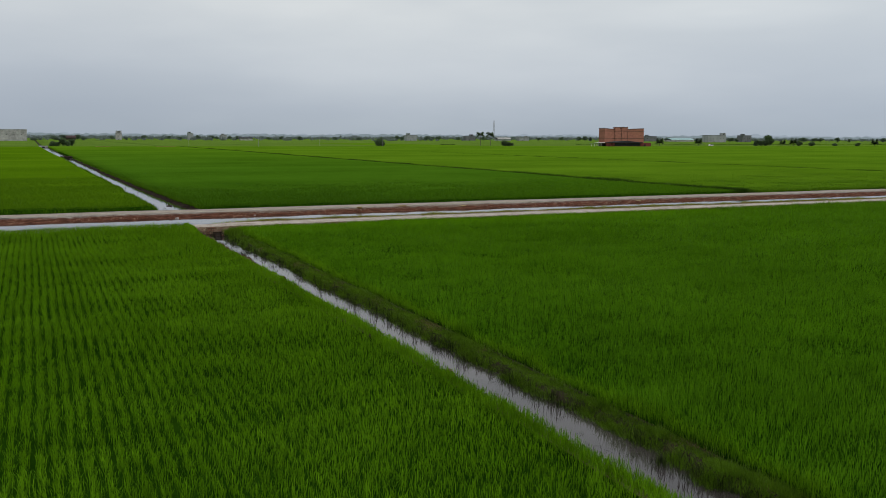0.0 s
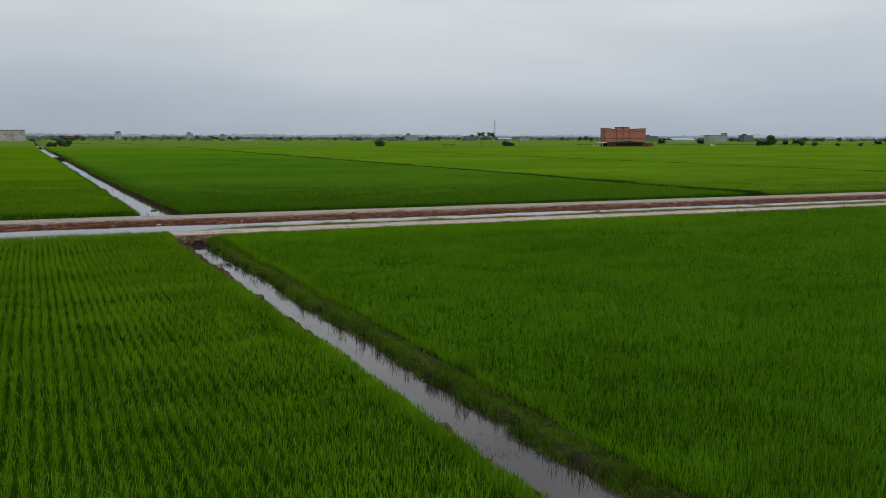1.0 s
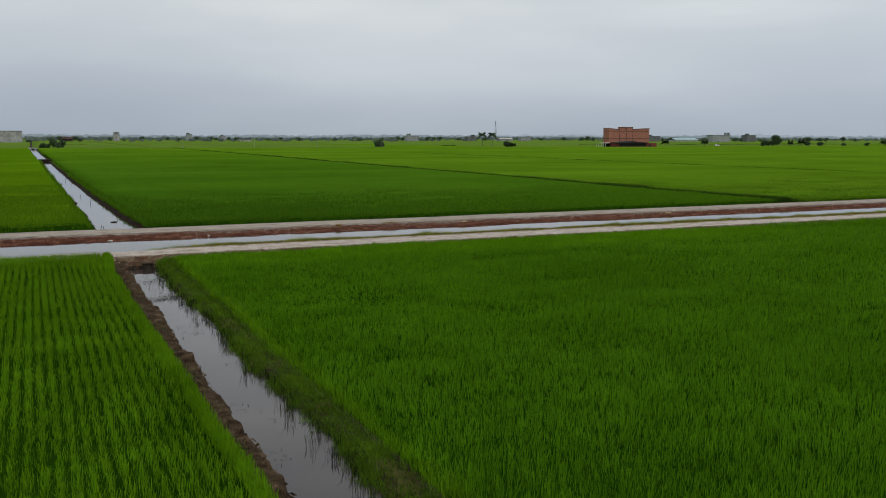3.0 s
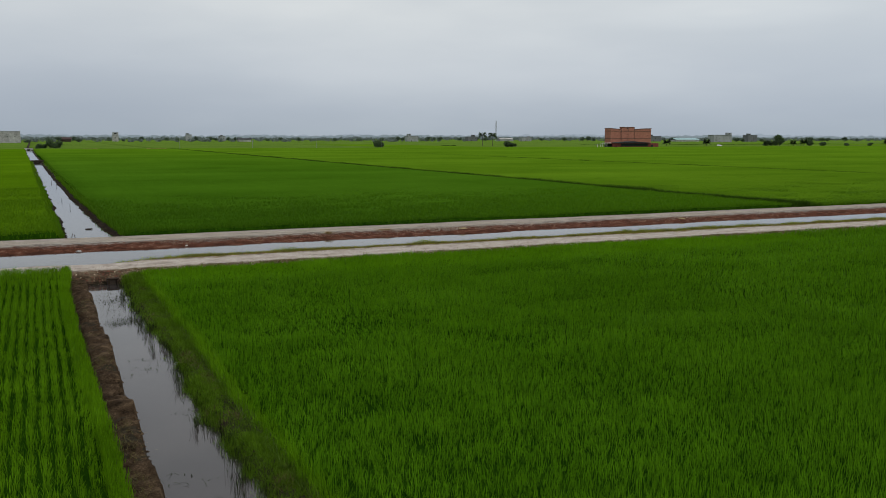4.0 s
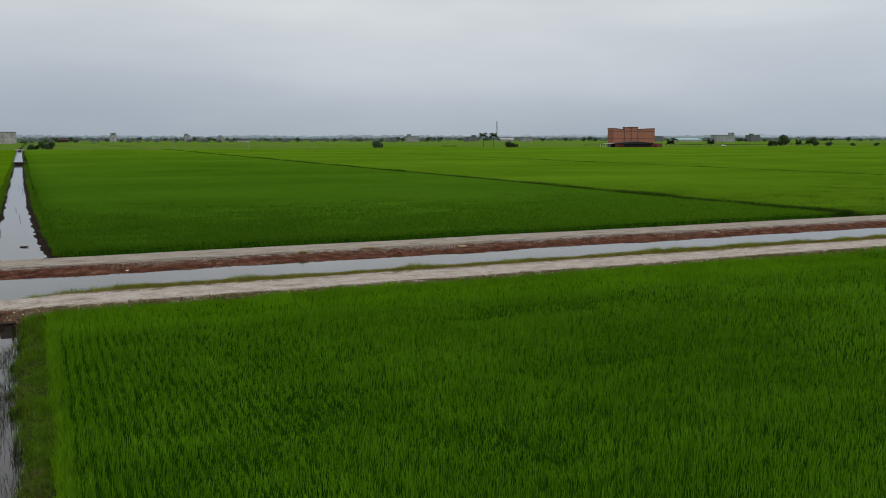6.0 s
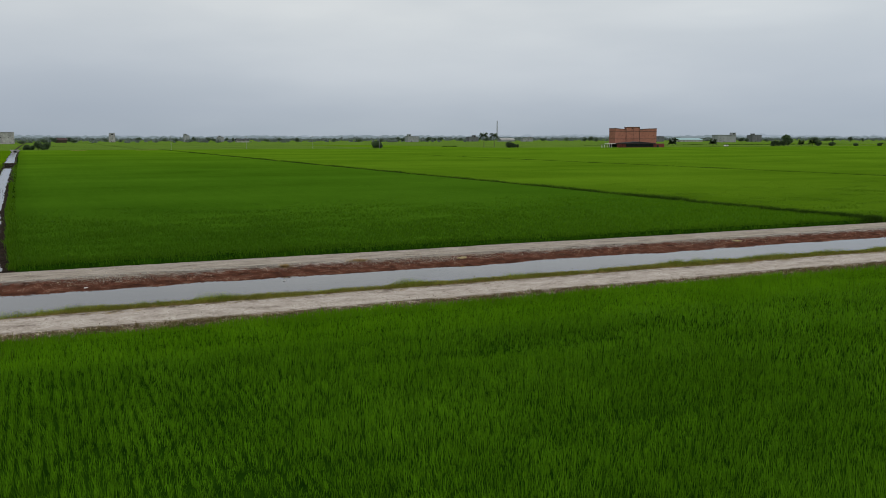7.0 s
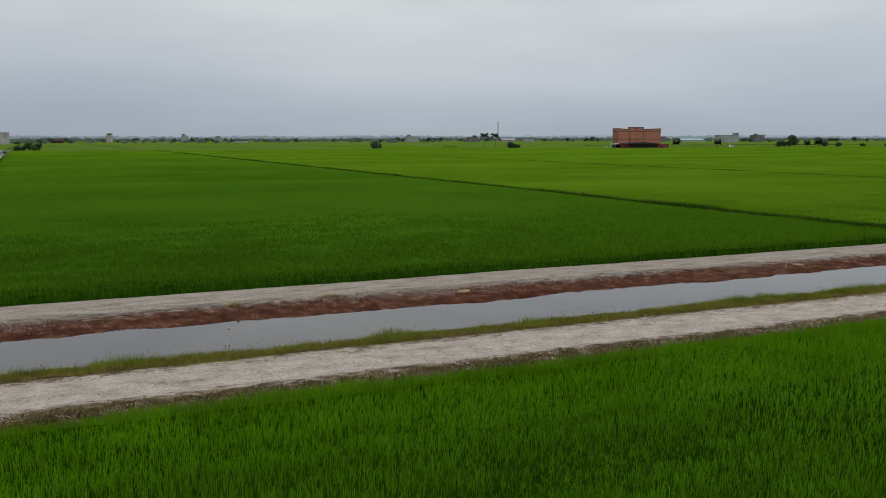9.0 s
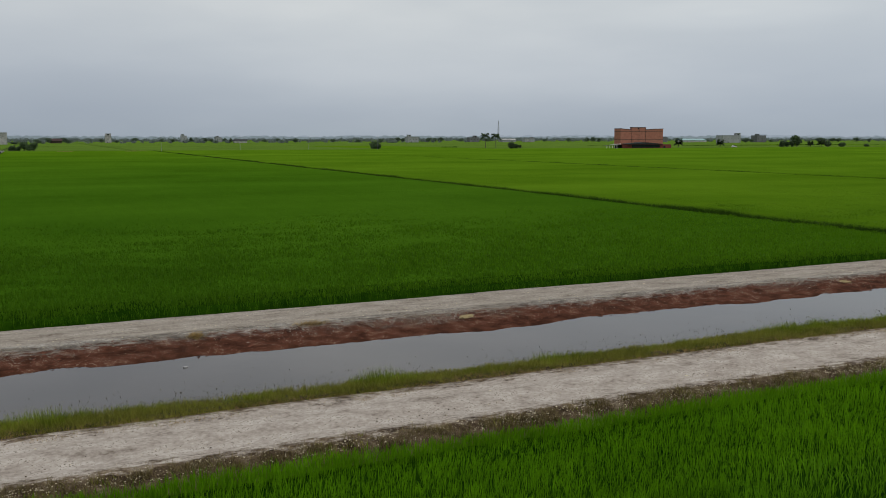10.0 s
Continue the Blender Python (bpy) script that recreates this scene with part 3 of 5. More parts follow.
skin("canal_bank", ROAD_X, np.linspace(79.0, 82.9, 30), LATERITE, 0.15,
     lambda x, y: 0.02 + 0.018 * lattice(x, y, 0.35, 61) + 0.025 * lattice(x, y, 1.6, 62), "raw red laterite canal bank strewn with gravel", "bank", 63)
skin("road_verge", ROAD_X, np.linspace(67.42, 68.75, 22), VERGE, 0.12,
     lambda x, y: 0.03 + 0.045 * lattice(x, y, 0.28, 71) + 0.035 * lattice(x, y, 1.1, 72), "stony brown verge with dead grass beside the track", "verge", 73)


def ditch_bank(name, ys, inner, outer, seed, label, material=SOIL, lumps=1.0):
    """A strip of bare soil along a ditch."""
    k = np.linspace(0, 1, 22)
    gy, gk = np.meshgrid(ys, k, indexing="ij")
    gx = inner(gy) * (1 - gk) + outer(gy) * gk
    gz = land(gx, gy) + 0.02 + lumps * (0.05 * lattice(gx, gy, 0.3, seed) + 0.05 * lattice(gx, gy, 1.1, seed + 1)) - 0.08 * (np.abs(gk * 2 - 1) ** 8)
    n, m = gx.shape
    idx = np.arange(n * m).reshape(n, m)
    quads = np.stack([idx[:-1, :-1], idx[:-1, 1:], idx[1:, 1:], idx[1:, :-1]], -1).reshape(-1, 4)
    return tagged(from_arrays(name, np.stack([gx, gy, gz], -1), quads, np.full(len(quads), 4), material, True), label, "bank", kind="structure")


ditch_bank("ditch_bank", spread((0, 66.9, 0.2)), lambda y: near_left(y) + 0.25, lambda y: 10.28 + 0 * y, 81, "bare dug brown soil bank of the ditch", lumps=1.7)
ditch_bank("ditch_bank", spread((86.3, 130, 0.4), (130, 310, 2)), lambda y: far_right(y) - 0.25, lambda y: far_right(y) + 0.90, 83, "bare dark soil bank of the straight ditch", SOIL_WET)
ditch_bank("ditch_bank", spread((86.3, 130, 0.4), (130, 310, 2)), lambda y: far_left(y) + 0.25, lambda y: far_left(y) - 0.55, 85, "bare dark soil bank of the straight ditch", SOIL_WET)

flat = lambda level: (lambda x, y: np.full(np.shape(x), level))
tagged(sheet("water_canal", spread((-400, 401, 50)), np.array([72.4, 78.0, 81.6]), flat(CANAL_LEVEL), WATER), "still grey water of the main irrigation canal", "water", kind="structure")
tagged(sheet("water_ditch", np.array([10.6, 12.0, 13.7]), spread((-5, 67.2, 8)), flat(WATER_LEVEL + 0.004), WATER), "still muddy water in the field ditch", "water", kind="structure")
gy_far = spread((87.0, 660, 12))
tagged(sheet("water_ditch", np.array([-0.35, 0.5, 1.35]), gy_far, flat(FAR_LEVEL + 0.004), WATER,
             shift=lambda gx, gy: (far_left(gy) + gx * (far_right(gy) - far_left(gy)), gy)), "still water in the straight far ditch", "water", kind="structure")


# ---- rice ----
def hills(x0, x1, y0, y1, dx, dy, seed, jitter=0.03, along_y=True):
    """Planting places in rows."""
    r = np.random.RandomState(seed)
    if along_y:
        gx, gy = np.meshgrid(np.arange(x0, x1, dx), np.arange(y0, y1, dy))
    else:
        gx, gy = np.meshgrid(np.arange(x0, x1, dy), np.arange(y0, y1, dx))
    gx, gy = gx.ravel(), gy.ravel()
    if along_y:
        gx = gx + 0.05 * lattice(gx, gy, 6.0, seed)
    else:
        gy = gy + 0.05 * lattice(gx, gy, 6.0, seed)
    return gx + r.normal(0, jitter, len(gx)), gy + r.normal(0, jitter, len(gy))


def vigour(x, y):
    """Plants stand taller and shorter in broad patches."""
    return 1.0 + 0.20 * lattice(x * 0.16, y, 1.1, 94) * smooth(0.0, 0.5, lattice(x, y, 14.0, 95) + 0.4) + 0.08 * lattice(x, y, 5.0, 91) + 0.15 * lattice(x * 0.5, y, 1.7, 96) + 0.12 * lattice(x * 0.7, y, 0.9, 92) + 0.09 * lattice(x, y, 0.45, 93) - 0.18 * np.exp(-((x - 18.5) / 3.5) ** 2 - ((y - 53) / 8) ** 2)


def flow(x, y):
    """Which way the leaves lean: the wind has combed them in patches."""
    return -0.6 + 2.2 * lattice(x, y, 2.6, 97) + 1.6 * lattice(x, y, 0.8, 98)


def in_near_view(x, y):
    return (0.42 * x + 0.907 * y > 15.1) & (x < 1.26 * y + 2.0) & (x > -0.7 - 0.035 * y)


def rice_near(name, x, y, seed, per, wide, label, gaps=0.0, material=RICE, lean=(0.08, 0.62), size=1.0, rise=0.0, bushy=0.045, uneven=1.0, tall=(0.17, 0.33), stem=(0.26, 0.50)):
    keep = in_near_view(x, y) & (np.random.RandomState(seed).rand(len(x)) > gaps)
    x, y = x[keep], y[keep]
    ob = tufts(name, x, y, FIELD - 0.02 + (left_lift(y) if rise else 0 * y), per, tall, wide, material, seed, lean, bushy, 2, size * (1 + uneven * (vigour(x, y) - 1)) * np.random.RandomState(seed + 50).uniform(0.92, 1.08, len(x)), stem, flow(x, y))
    return tagged(ob, label, "rice", "rice paddies", "stuff")


LEFT_EDGE, RIGHT_EDGE, NEAR_END = 10.40, 13.95, 67.30
hx, hy = hills(-4.0, LEFT_EDGE, 10.6, 63.2, 0.30, 0.17, 101)
keep = hx < left_rice(hy)
rice_near("rice_field", hx[keep], hy[keep], 102, 13, (0.010, 0.018), "rows of knee-high bright green rice seedlings beside the ditch", lean=(0.06, 0.58), rise=LEFT_RISE, bushy=0.052, uneven=0.6)
hx, hy = hills(-6.0, LEFT_EDGE, 63.2, NEAR_END, 0.30, 0.17, 103, along_y=False)
keep = hx < left_rice(hy)
rice_near("rice_field", hx[keep], hy[keep], 104, 13, (0.009, 0.017), "headland rows of green rice along the track", size=0.93, rise=LEFT_RISE, uneven=0.5)
hx, hy = hills(RIGHT_EDGE, 38.0, 10.0, 62.5, 0.28, 0.18, 105, 0.042)
edge = RIGHT_EDGE + 0.1 + rough_line(hy, 106, 1.2, 0.14)
rice_near("rice_field", hx[hx > edge], hy[hx > edge], 107, 14, (0.010, 0.018), "dense green rice beside the grassy ditch bank", material=RICE_COOL, lean=(0.05, 0.50), bushy=0.052, uneven=1.0, tall=(0.22, 0.40), stem=(0.12, 0.40))
hx, hy = hills(RIGHT_EDGE, 60.0, 62.5, NEAR_END, 0.22, 0.15, 108, 0.04, False)
edge = NEAR_END - 0.06 + rough_line(hx, 109, 1.5, 0.12)
rice_near("rice_field", hx[hy < edge], hy[hy < edge], 110, 12, (0.010, 0.018), "lighter green headland rice along the stony verge", 0.0, RICE_HEAD, (0.05, 0.50), 0.88, uneven=0.6, tall=(0.22, 0.40), stem=(0.12, 0.40))
hx, hy = hills(RIGHT_EDGE + 0.2, 52.0, NEAR_END - 0.36, NEAR_END + 0.08, 0.075, 0.09, 117, 0.025, False)
rice_near("rice_field", hx, hy, 118, 8, (0.010, 0.018), "dense edge of the rice beside the stony verge", 0.0, RICE_HEAD, (0.05, 0.50), 0.88, uneven=0.6, tall=(0.24, 0.44), stem=(0.0, 0.38))
hx, hy = hills(-6.0, LEFT_EDGE, NEAR_END - 0.50, NEAR_END + 0.06, 0.085, 0.09, 121, 0.025, False)
keep = hx < left_rice(hy)
rice_near("rice_field", hx[keep], hy[keep], 122, 8, (0.010, 0.018), "dense edge of the rice beside the track", 0.0, RICE, (0.05, 0.45), 0.93, LEFT_RISE, uneven=0.4, tall=(0.24, 0.42), stem=(0.0, 0.40))
hx, hy = hills(LEFT_EDGE - 0.26, LEFT_EDGE + 0.01, 10.6, NEAR_END, 0.065, 0.08, 113, 0.03)
hx = hx - LEFT_EDGE + left_rice(hy)
rice_near("rice_field", hx, hy, 116, 9, (0.010, 0.018), "bright green rice leaning over the soil bank", 0.0, RICE, (0.03, 0.35), 0.90, LEFT_RISE, uneven=0.3)
hx, hy = hills(RIGHT_EDGE - 0.04, RIGHT_EDGE + 0.20, 10.5, NEAR_END, 0.075, 0.095, 119, 0.03)
hx = hx + rough_line(hy, 106, 1.2, 0.14)
k = in_near_view(hx, hy)
hx, hy = hx[k], hy[k]
tagged(tufts("rice_field", hx, hy, np.full(len(hx), FIELD), 5, (0.24, 0.48), (0.009, 0.015), RICE, 120, (0.10, 0.70), 0.04, 2, vigour(hx, hy), (0.0, 0.24)), "upright green rice at the paddy's edge above the ditch bank", "rice", "rice paddies", "stuff")
hx, hy = hills(38.0, 90.0, 24.0, NEAR_END, 0.30, 0.26, 111, 0.06)
keep = (hx > 60.0) | (hy < 62.5)
rice_near("rice_field", hx[keep], hy[keep], 112, 8, (0.021, 0.036), "dense green rice further along the paddy", material=RICE_COOL, bushy=0.08, uneven=0.6, tall=(0.24, 0.44), stem=(0.12, 0.40))


def canopy(name, x0, x1, y0, y1, level, material, label, step=2.0, left=None, right=None, rise=0.0, fall=0.25):
    """The closed mass of a crop: a rough top that falls to the mud along its edges."""
    nx = max(6, min(70, int((x1 - x0) / step)))
    ny = max(6, min(90, int((y1 - y0) / (step * 1.6))))
    xs = np.concatenate([[0, 0.002], np.linspace(0.004, 0.996, nx), [0.998, 1]])
    ys = np.concatenate([[y0, y0 + 0.06], np.arange(y0 + 0.3, y0 + 5.3, 0.5), np.linspace(y0 + 5.5, y1 - 0.3, ny), [y1 - 0.1, y1]])
    a = left or (lambda y: x0 + 0 * y)
    b = right or (lambda y: x1 + 0 * y)

    def shift(gx, gy):
        return a(gy) + gx * (b(gy) - a(gy)), gy

    def top(gx, gy):
        k = np.minimum.reduce([gx - a(gy), b(gy) - gx, gy - y0, y1 - gy])
        return FIELD - 0.06 + (level + rise * (0.6 * smooth(y0, y0 + 2.0, gy) + 0.4 * smooth(y0, y0 + 60, gy)) - FIELD + 0.06 + 0.04 * lattice(gx, gy, 3.0, 121)) * smooth(0.0, fall, k)
    return tagged(sheet(name, xs, ys, top, material, shift=shift), label, "rice", "rice paddies", "stuff")


# lower leaves of the near paddies, as sheets painted dark for the shade
canopy("rice_field", -6.0, LEFT_EDGE, 10, NEAR_END, LEFT_RISE - 0.03, SHADE, "lower rice leaves beside the ditch, their shade painted in", 1.2, None, lambda y: left_rice(y) - 0.03, fall=0.06)
canopy("rice_field", RIGHT_EDGE + 0.25, 91.8, 10, NEAR_END - 0.08, -0.07, SHADE, "lower rice leaves beside the track, their shade painted in", 1.6, fall=0.06)
canopy("rice_field", 9.3, LEFT_EDGE, 10.2, NEAR_END - 0.1, 0.16, SHADE, "dense lower leaves along the soil bank, their shade painted in", 0.4, None, lambda y: left_rice(y) - 0.12, fall=0.06)
canopy("rice_field", -6.0, LEFT_EDGE, 65.2, NEAR_END - 0.1, 0.27, SHADE, "dense lower leaves along the track, their shade painted in", 0.8, None, lambda y: left_rice(y) - 0.06, fall=0.06)
canopy("rice_field", RIGHT_EDGE + 0.4, 70.0, 65.9, NEAR_END - 0.12, -0.04, SHADE, "dense lower leaves along the stony verge, their shade painted in", 0.8, fall=0.06)
# the same paddies beside and behind the flight
canopy("rice_field", -6.0, LEFT_EDGE, -200, 10, 0.22, CROP_NEAR, "closed green rice crop beside the ditch", 4)
canopy("rice_field", RIGHT_EDGE, 91.8, -200, 10, 0.22, CROP_NEAR, "closed green rice crop beside the ditch", 4)
for a0, a1, a2, seed in ((-6.0, LEFT_EDGE, 66.0, 114), (RIGHT_EDGE + 0.3, 91.5, NEAR_END - 0.4, 115)):
    hx, hy = hills(a0, a1, 10.0, a2, 0.8, 0.7, seed, 0.25)
    keep = ~in_near_view(hx, hy)
    hx, hy = hx[keep], hy[keep]
    tagged(tufts("rice_field", hx, hy, np.full(len(hx), FIELD), 6, (0.6, 0.8), (0.06, 0.10), RICE, seed + 1, (0.2, 0.7), 0.10, None), "green rice at the side of the paddy", "rice", "rice paddies", "stuff")
# near paddies beyond the rows that the flight passes
canopy("rice_field", -300, -6.2, -200, NEAR_END, 0.20, CROP_NEAR, "closed green rice crop stretching from the track", 6)
canopy("rice_field", 92, 400, -200, NEAR_END, 0.25, CROP_NEAR, "closed green rice crop stretching from the track", 6)

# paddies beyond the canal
# their lower leaves along track and ditch, also sheets painted dark for shade
canopy("rice_field", 14, 82.0, 86.58, 90.0, 0.18, SHADE, "lower leaves at the paddy's edge, their shade painted in", 1.0, lambda y: far_right(y) + 0.74)
canopy("rice_field", -240, 10.4, 86.52, 90.0, 0.30, SHADE, "lower leaves at the paddy's edge, their shade painted in", 1.0, None, lambda y: far_left(y) - 0.45)
canopy("rice_field", 83.3, 300, 87.0, 90.0, 0.08, SHADE, "lower leaves at the paddy's edge, their shade painted in", 1.0)
canopy("rice_field", 14, 17, 90.2, 400, 0.08, SHADE, "lower leaves along the ditch, their shade painted in", 1.0, lambda y: far_right(y) + 0.74, lambda y: far_right(y) + 1.8)
BUND_1, BUND_2, FAR_END = 82.6, 158.0, 562.0
centre_left = lambda y: far_right(y) + 1.15
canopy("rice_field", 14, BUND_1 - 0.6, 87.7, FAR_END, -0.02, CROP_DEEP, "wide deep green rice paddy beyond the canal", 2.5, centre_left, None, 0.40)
canopy("rice_field", -240, 10.4, 87.7, FAR_END, -0.02, CROP_MID, "green rice paddy beside the straight ditch", 4, None, lambda y: far_left(y) - 0.5, 0.34)
canopy("rice_field", BUND_1 + 0.7, BUND_2 - 0.5, 87.7, FAR_END, 0.04, CROP_PALE, "yellow-green ripening rice paddy", 3, None, None, 0.30)
canopy("rice_field", BUND_2 + 0.5, 420, 86.9, FAR_END, 0.04, CROP_PALE, "yellow-green ripening rice paddy", 6, None, None, 0.30)


def rice_far(x0, x1, y0, y1, dx, dy, seed, per, tall, wide, material, label, keep):
    bend = (0.05, 0.45) if dx < 0.35 else (0.3, 0.9) if dx < 0.6 else (0.5, 1.2) if dx < 1 else (0.8, 1.7)
    hx, hy = hills(x0, x1, y0, y1, dx, dy, seed, 0.06 if dx < 0.35 else 0.45 * dx)
    k = keep(hx, hy)
    hx, hy = hx[k], hy[k]
    ob = tufts("rice_field", hx, hy, np.full(len(hx), FIELD), per, tall, wide, material, seed + 1, bend, 0.06, None, 0.5 + 0.5 * vigour(hx, hy))
    return tagged(ob, label, "rice", "rice paddies", "stuff")


right_view = lambda x, y: x < 1.22 * y + 6
chance = np.random.RandomState(130)
fade_in = lambda y, a, b: chance.rand(len(y)) < np.clip((y - a) / (b - a), 0, 1)
fade_out = lambda y, a, b: ~fade_in(y, a, b)
edge_far = lambda x: 86.35 + rough_line(x, 131, 1.5, 0.22)
for material, lighter in ((RICE_FAR, False), (RICE_FRESH, True)):
    away = lambda x: fade_in(x, 30, 80) == lighter
    rice_far(14, BUND_1 - 0.5, 86.2, 130, 0.30, 0.22, 132, 5, (0.58, 0.76), (0.035, 0.055), material, "deep green rice at the paddy's edge along the gravel track",
             lambda x, y: (x > far_right(y) + 0.62) & (y > edge_far(x) + 0.75) & fade_out(y, 92, 132) & (x < BUND_1 - 0.6 + rough_line(y, 133, 2, 0.3)) & away(x))
    rice_far(14, BUND_1 - 0.5, 92, 175, 0.40, 0.32, 134, 4, (0.58, 0.73), (0.05, 0.08), RICE_FRESH if lighter else RICE_MID, "deep green rice in the middle of the paddy",
             lambda x, y: (x > far_right(y) + 0.62) & fade_in(y, 92, 128) & (x < BUND_1 - 0.6 + rough_line(y, 133, 2, 0.3)) & away(x))
rice_far(12, BUND_1 - 0.5, 175, 320, 0.80, 0.70, 136, 3, (0.58, 0.76), (0.10, 0.16), RICE_MID, "deep green rice towards the paddy's far end",
         lambda x, y: (x > far_right(y) + 0.7))
rice_far(-8, 10.5, 86.2, 150, 0.32, 0.26, 138, 4, (0.58, 0.78), (0.03, 0.05), RICE_WARM, "green rice at the corner of track and ditch",
         lambda x, y: (x < far_left(y) - 0.55) & (y > edge_far(x)) & (y > edge_far(x) + 0.75))
rice_far(-14, 10.5, 150, 300, 0.6, 0.5, 140, 3, (0.58, 0.76), (0.08, 0.14), RICE_WARM, "green rice beside the straight ditch",
         lambda x, y: (x < far_left(y) - 0.45))
rice_far(BUND_1 + 0.7, BUND_2 - 0.5, 86.5, 150, 0.40, 0.34, 142, 4, (0.58, 0.71), (0.05, 0.08), RICE_PALE, "yellow-green rice along the gravel track",
         lambda x, y: right_view(x, y) & (y > edge_far(x) + 0.3))
rice_far(BUND_1 + 0.7, BUND_2 - 0.5, 150, 280, 0.80, 0.70, 144, 3, (0.58, 0.72), (0.11, 0.18), RICE_PALE, "yellow-green rice in the ripening paddy", right_view)
rice_far(BUND_2 + 0.6, 300, 110, 280, 0.9, 0.8, 146, 3, (0.58, 0.76), (0.12, 0.20), RICE_PALE, "yellow-green rice beyond the grassy bund", right_view)

# leafy face of the paddies along the gravel track
for a, z, seed, material in ((14.6, BUND_1 - 0.6, 221, RICE_FAR), (-10.0, 10.5, 223, RICE_WARM), (BUND_1 + 0.8, 118.0, 225, RICE_PALE)):
    hx, hy = hills(a, z, 86.2, 87.6, 0.30, 0.26, seed, 0.08)
    k = (hy > edge_far(hx)) & (hx < z - 0.1) & ((hx > 14) | (hx < far_left(hy) - 0.6))
    hx, hy = hx[k], hy[k]
    tagged(tufts("rice_field", hx, hy, np.full(len(hx), FIELD), 6, (0.20, 0.40), (0.014, 0.026), material, seed + 1, (0.05, 0.5), 0.06, 2, vigour(hx, hy), (0.14, 0.42)), "upright green rice at the paddy's edge along the gravel track", "rice", "rice paddies", "stuff")
# leafy edges of the paddies along the straight ditch
for side, edge, seed in ((-1, far_left, 227), (1, far_right, 229)):
    hx, hy = hills(0.0, 0.30, 87.4, 190, 0.10, 0.13, seed, 0.05)
    hx = edge(hy) + side * (hx + (0.46 if side < 0 else 0.62))
    tagged(tufts("rice_field", hx, hy, np.full(len(hx), FIELD), 5, (0.40, 0.66), (0.018, 0.030), RICE_MID, seed + 1, (0.05, 0.4), 0.06, 2), "upright green rice at the paddy's edge along the straight ditch", "rice", "rice paddies", "stuff")
# patchwork of paddies out to the woods
rp = random.Random(7)
x_cut = [-1500, -900, -520, -240, -60, 6]
while x_cut[-1] < 2400:
    x_cut.append(x_cut[-1] + rp.uniform(55, 95) * (1 + max(0, x_cut[-1]) / 900))
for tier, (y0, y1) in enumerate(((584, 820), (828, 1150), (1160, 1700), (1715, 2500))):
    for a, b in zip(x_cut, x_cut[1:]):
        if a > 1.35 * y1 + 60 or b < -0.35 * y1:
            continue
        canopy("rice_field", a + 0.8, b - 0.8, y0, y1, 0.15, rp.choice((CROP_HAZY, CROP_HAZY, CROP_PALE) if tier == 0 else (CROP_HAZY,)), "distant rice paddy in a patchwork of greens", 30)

# side fields beyond the bunds
for a, b in ((421, 640), (644, 900), (905, 1500)):
    canopy("rice_field", a, b, 86.9, FAR_END, 0.15, CROP_PALE, "distant rice paddy in a patchwork of greens", 30)


# ---- grassy bunds and banks ----
def bund(x0, y0, y1, seed, tall, reach, material, label):
    """A low earth dyke with unmown grass tall times as high as usual, which thins out towards y = reach."""
    r = np.random.RandomState(seed)
    ys = np.linspace(y0, y1, max(8, int((y1 - y0) / 4)))
    xs = np.array([-0.55, -0.3, 0, 0.3, 0.55]) + x0
    tagged(sheet("field_bund", xs, ys, lambda x, y: FIELD - 0.05 + 0.35 * smooth(0.55, 0.1, np.abs(x - x0)), SOIL), "low earth bund between paddies", "bund", kind="structure")
    n = int((y1 - y0) * 24)
    yy = y0 + (y1 - y0) * r.rand(n) ** 1.9
    yy = yy[r.rand(n) < smooth(1.0, 0.45, (yy - y0) / (reach - y0))]
    n = len(yy)
    ob = tufts("bund_grass", x0 + r.normal(0, 0.32, n), yy, np.full(n, FIELD + 0.12), 5, (0.55 * tall, 1.05 * tall), (0.04, 0.09), material, seed + 1, (0.1, 0.6), 0.12, False, 1 + 0.25 * lattice(yy, yy * 0 + 3, 6, seed))
    tagged(ob, label, "grass", kind="stuff")


bund(BUND_1, 86.6, FAR_END, 151, 0.95, 700.0, GRASS_BUND, "dark unmown grass on the bund between paddies")
bund(BUND_2, 86.6, FAR_END, 153, 0.80, 400.0, GRASS_BUND, "dark unmown grass on the bund between paddies")

rg = np.random.RandomState(161)
# rank grass where the bund meets the track
n = 900
gx, gy = BUND_1 + rg.normal(0.2, 0.9, n), 87.3 + np.abs(rg.normal(0, 0.8, n)) - 0.6
tagged(tufts("bund_grass", gx, gy, np.full(n, FIELD + 0.1), 6, (0.3, 0.8), (0.02, 0.05), GRASS_BUND, 158, (0.1, 0.7), 0.10, False), "rank dark grass where bund and track meet", "grass", kind="stuff")
n = 260
cy = np.repeat(BUND_1 + 8 + 300 * rg.rand(10), 26)
gx, gy = BUND_1 + rg.normal(0, 0.3, n), cy + rg.normal(0, 0.7, n)
tagged(tufts("bund_grass", gx, gy, np.full(n, FIELD + 0.3), 4, (0.3, 0.7), (0.02, 0.05), REED_DEAD, 159, (0.2, 0.9), 0.10, False), "withered brown clumps on the grassy bund", "grass", kind="stuff")
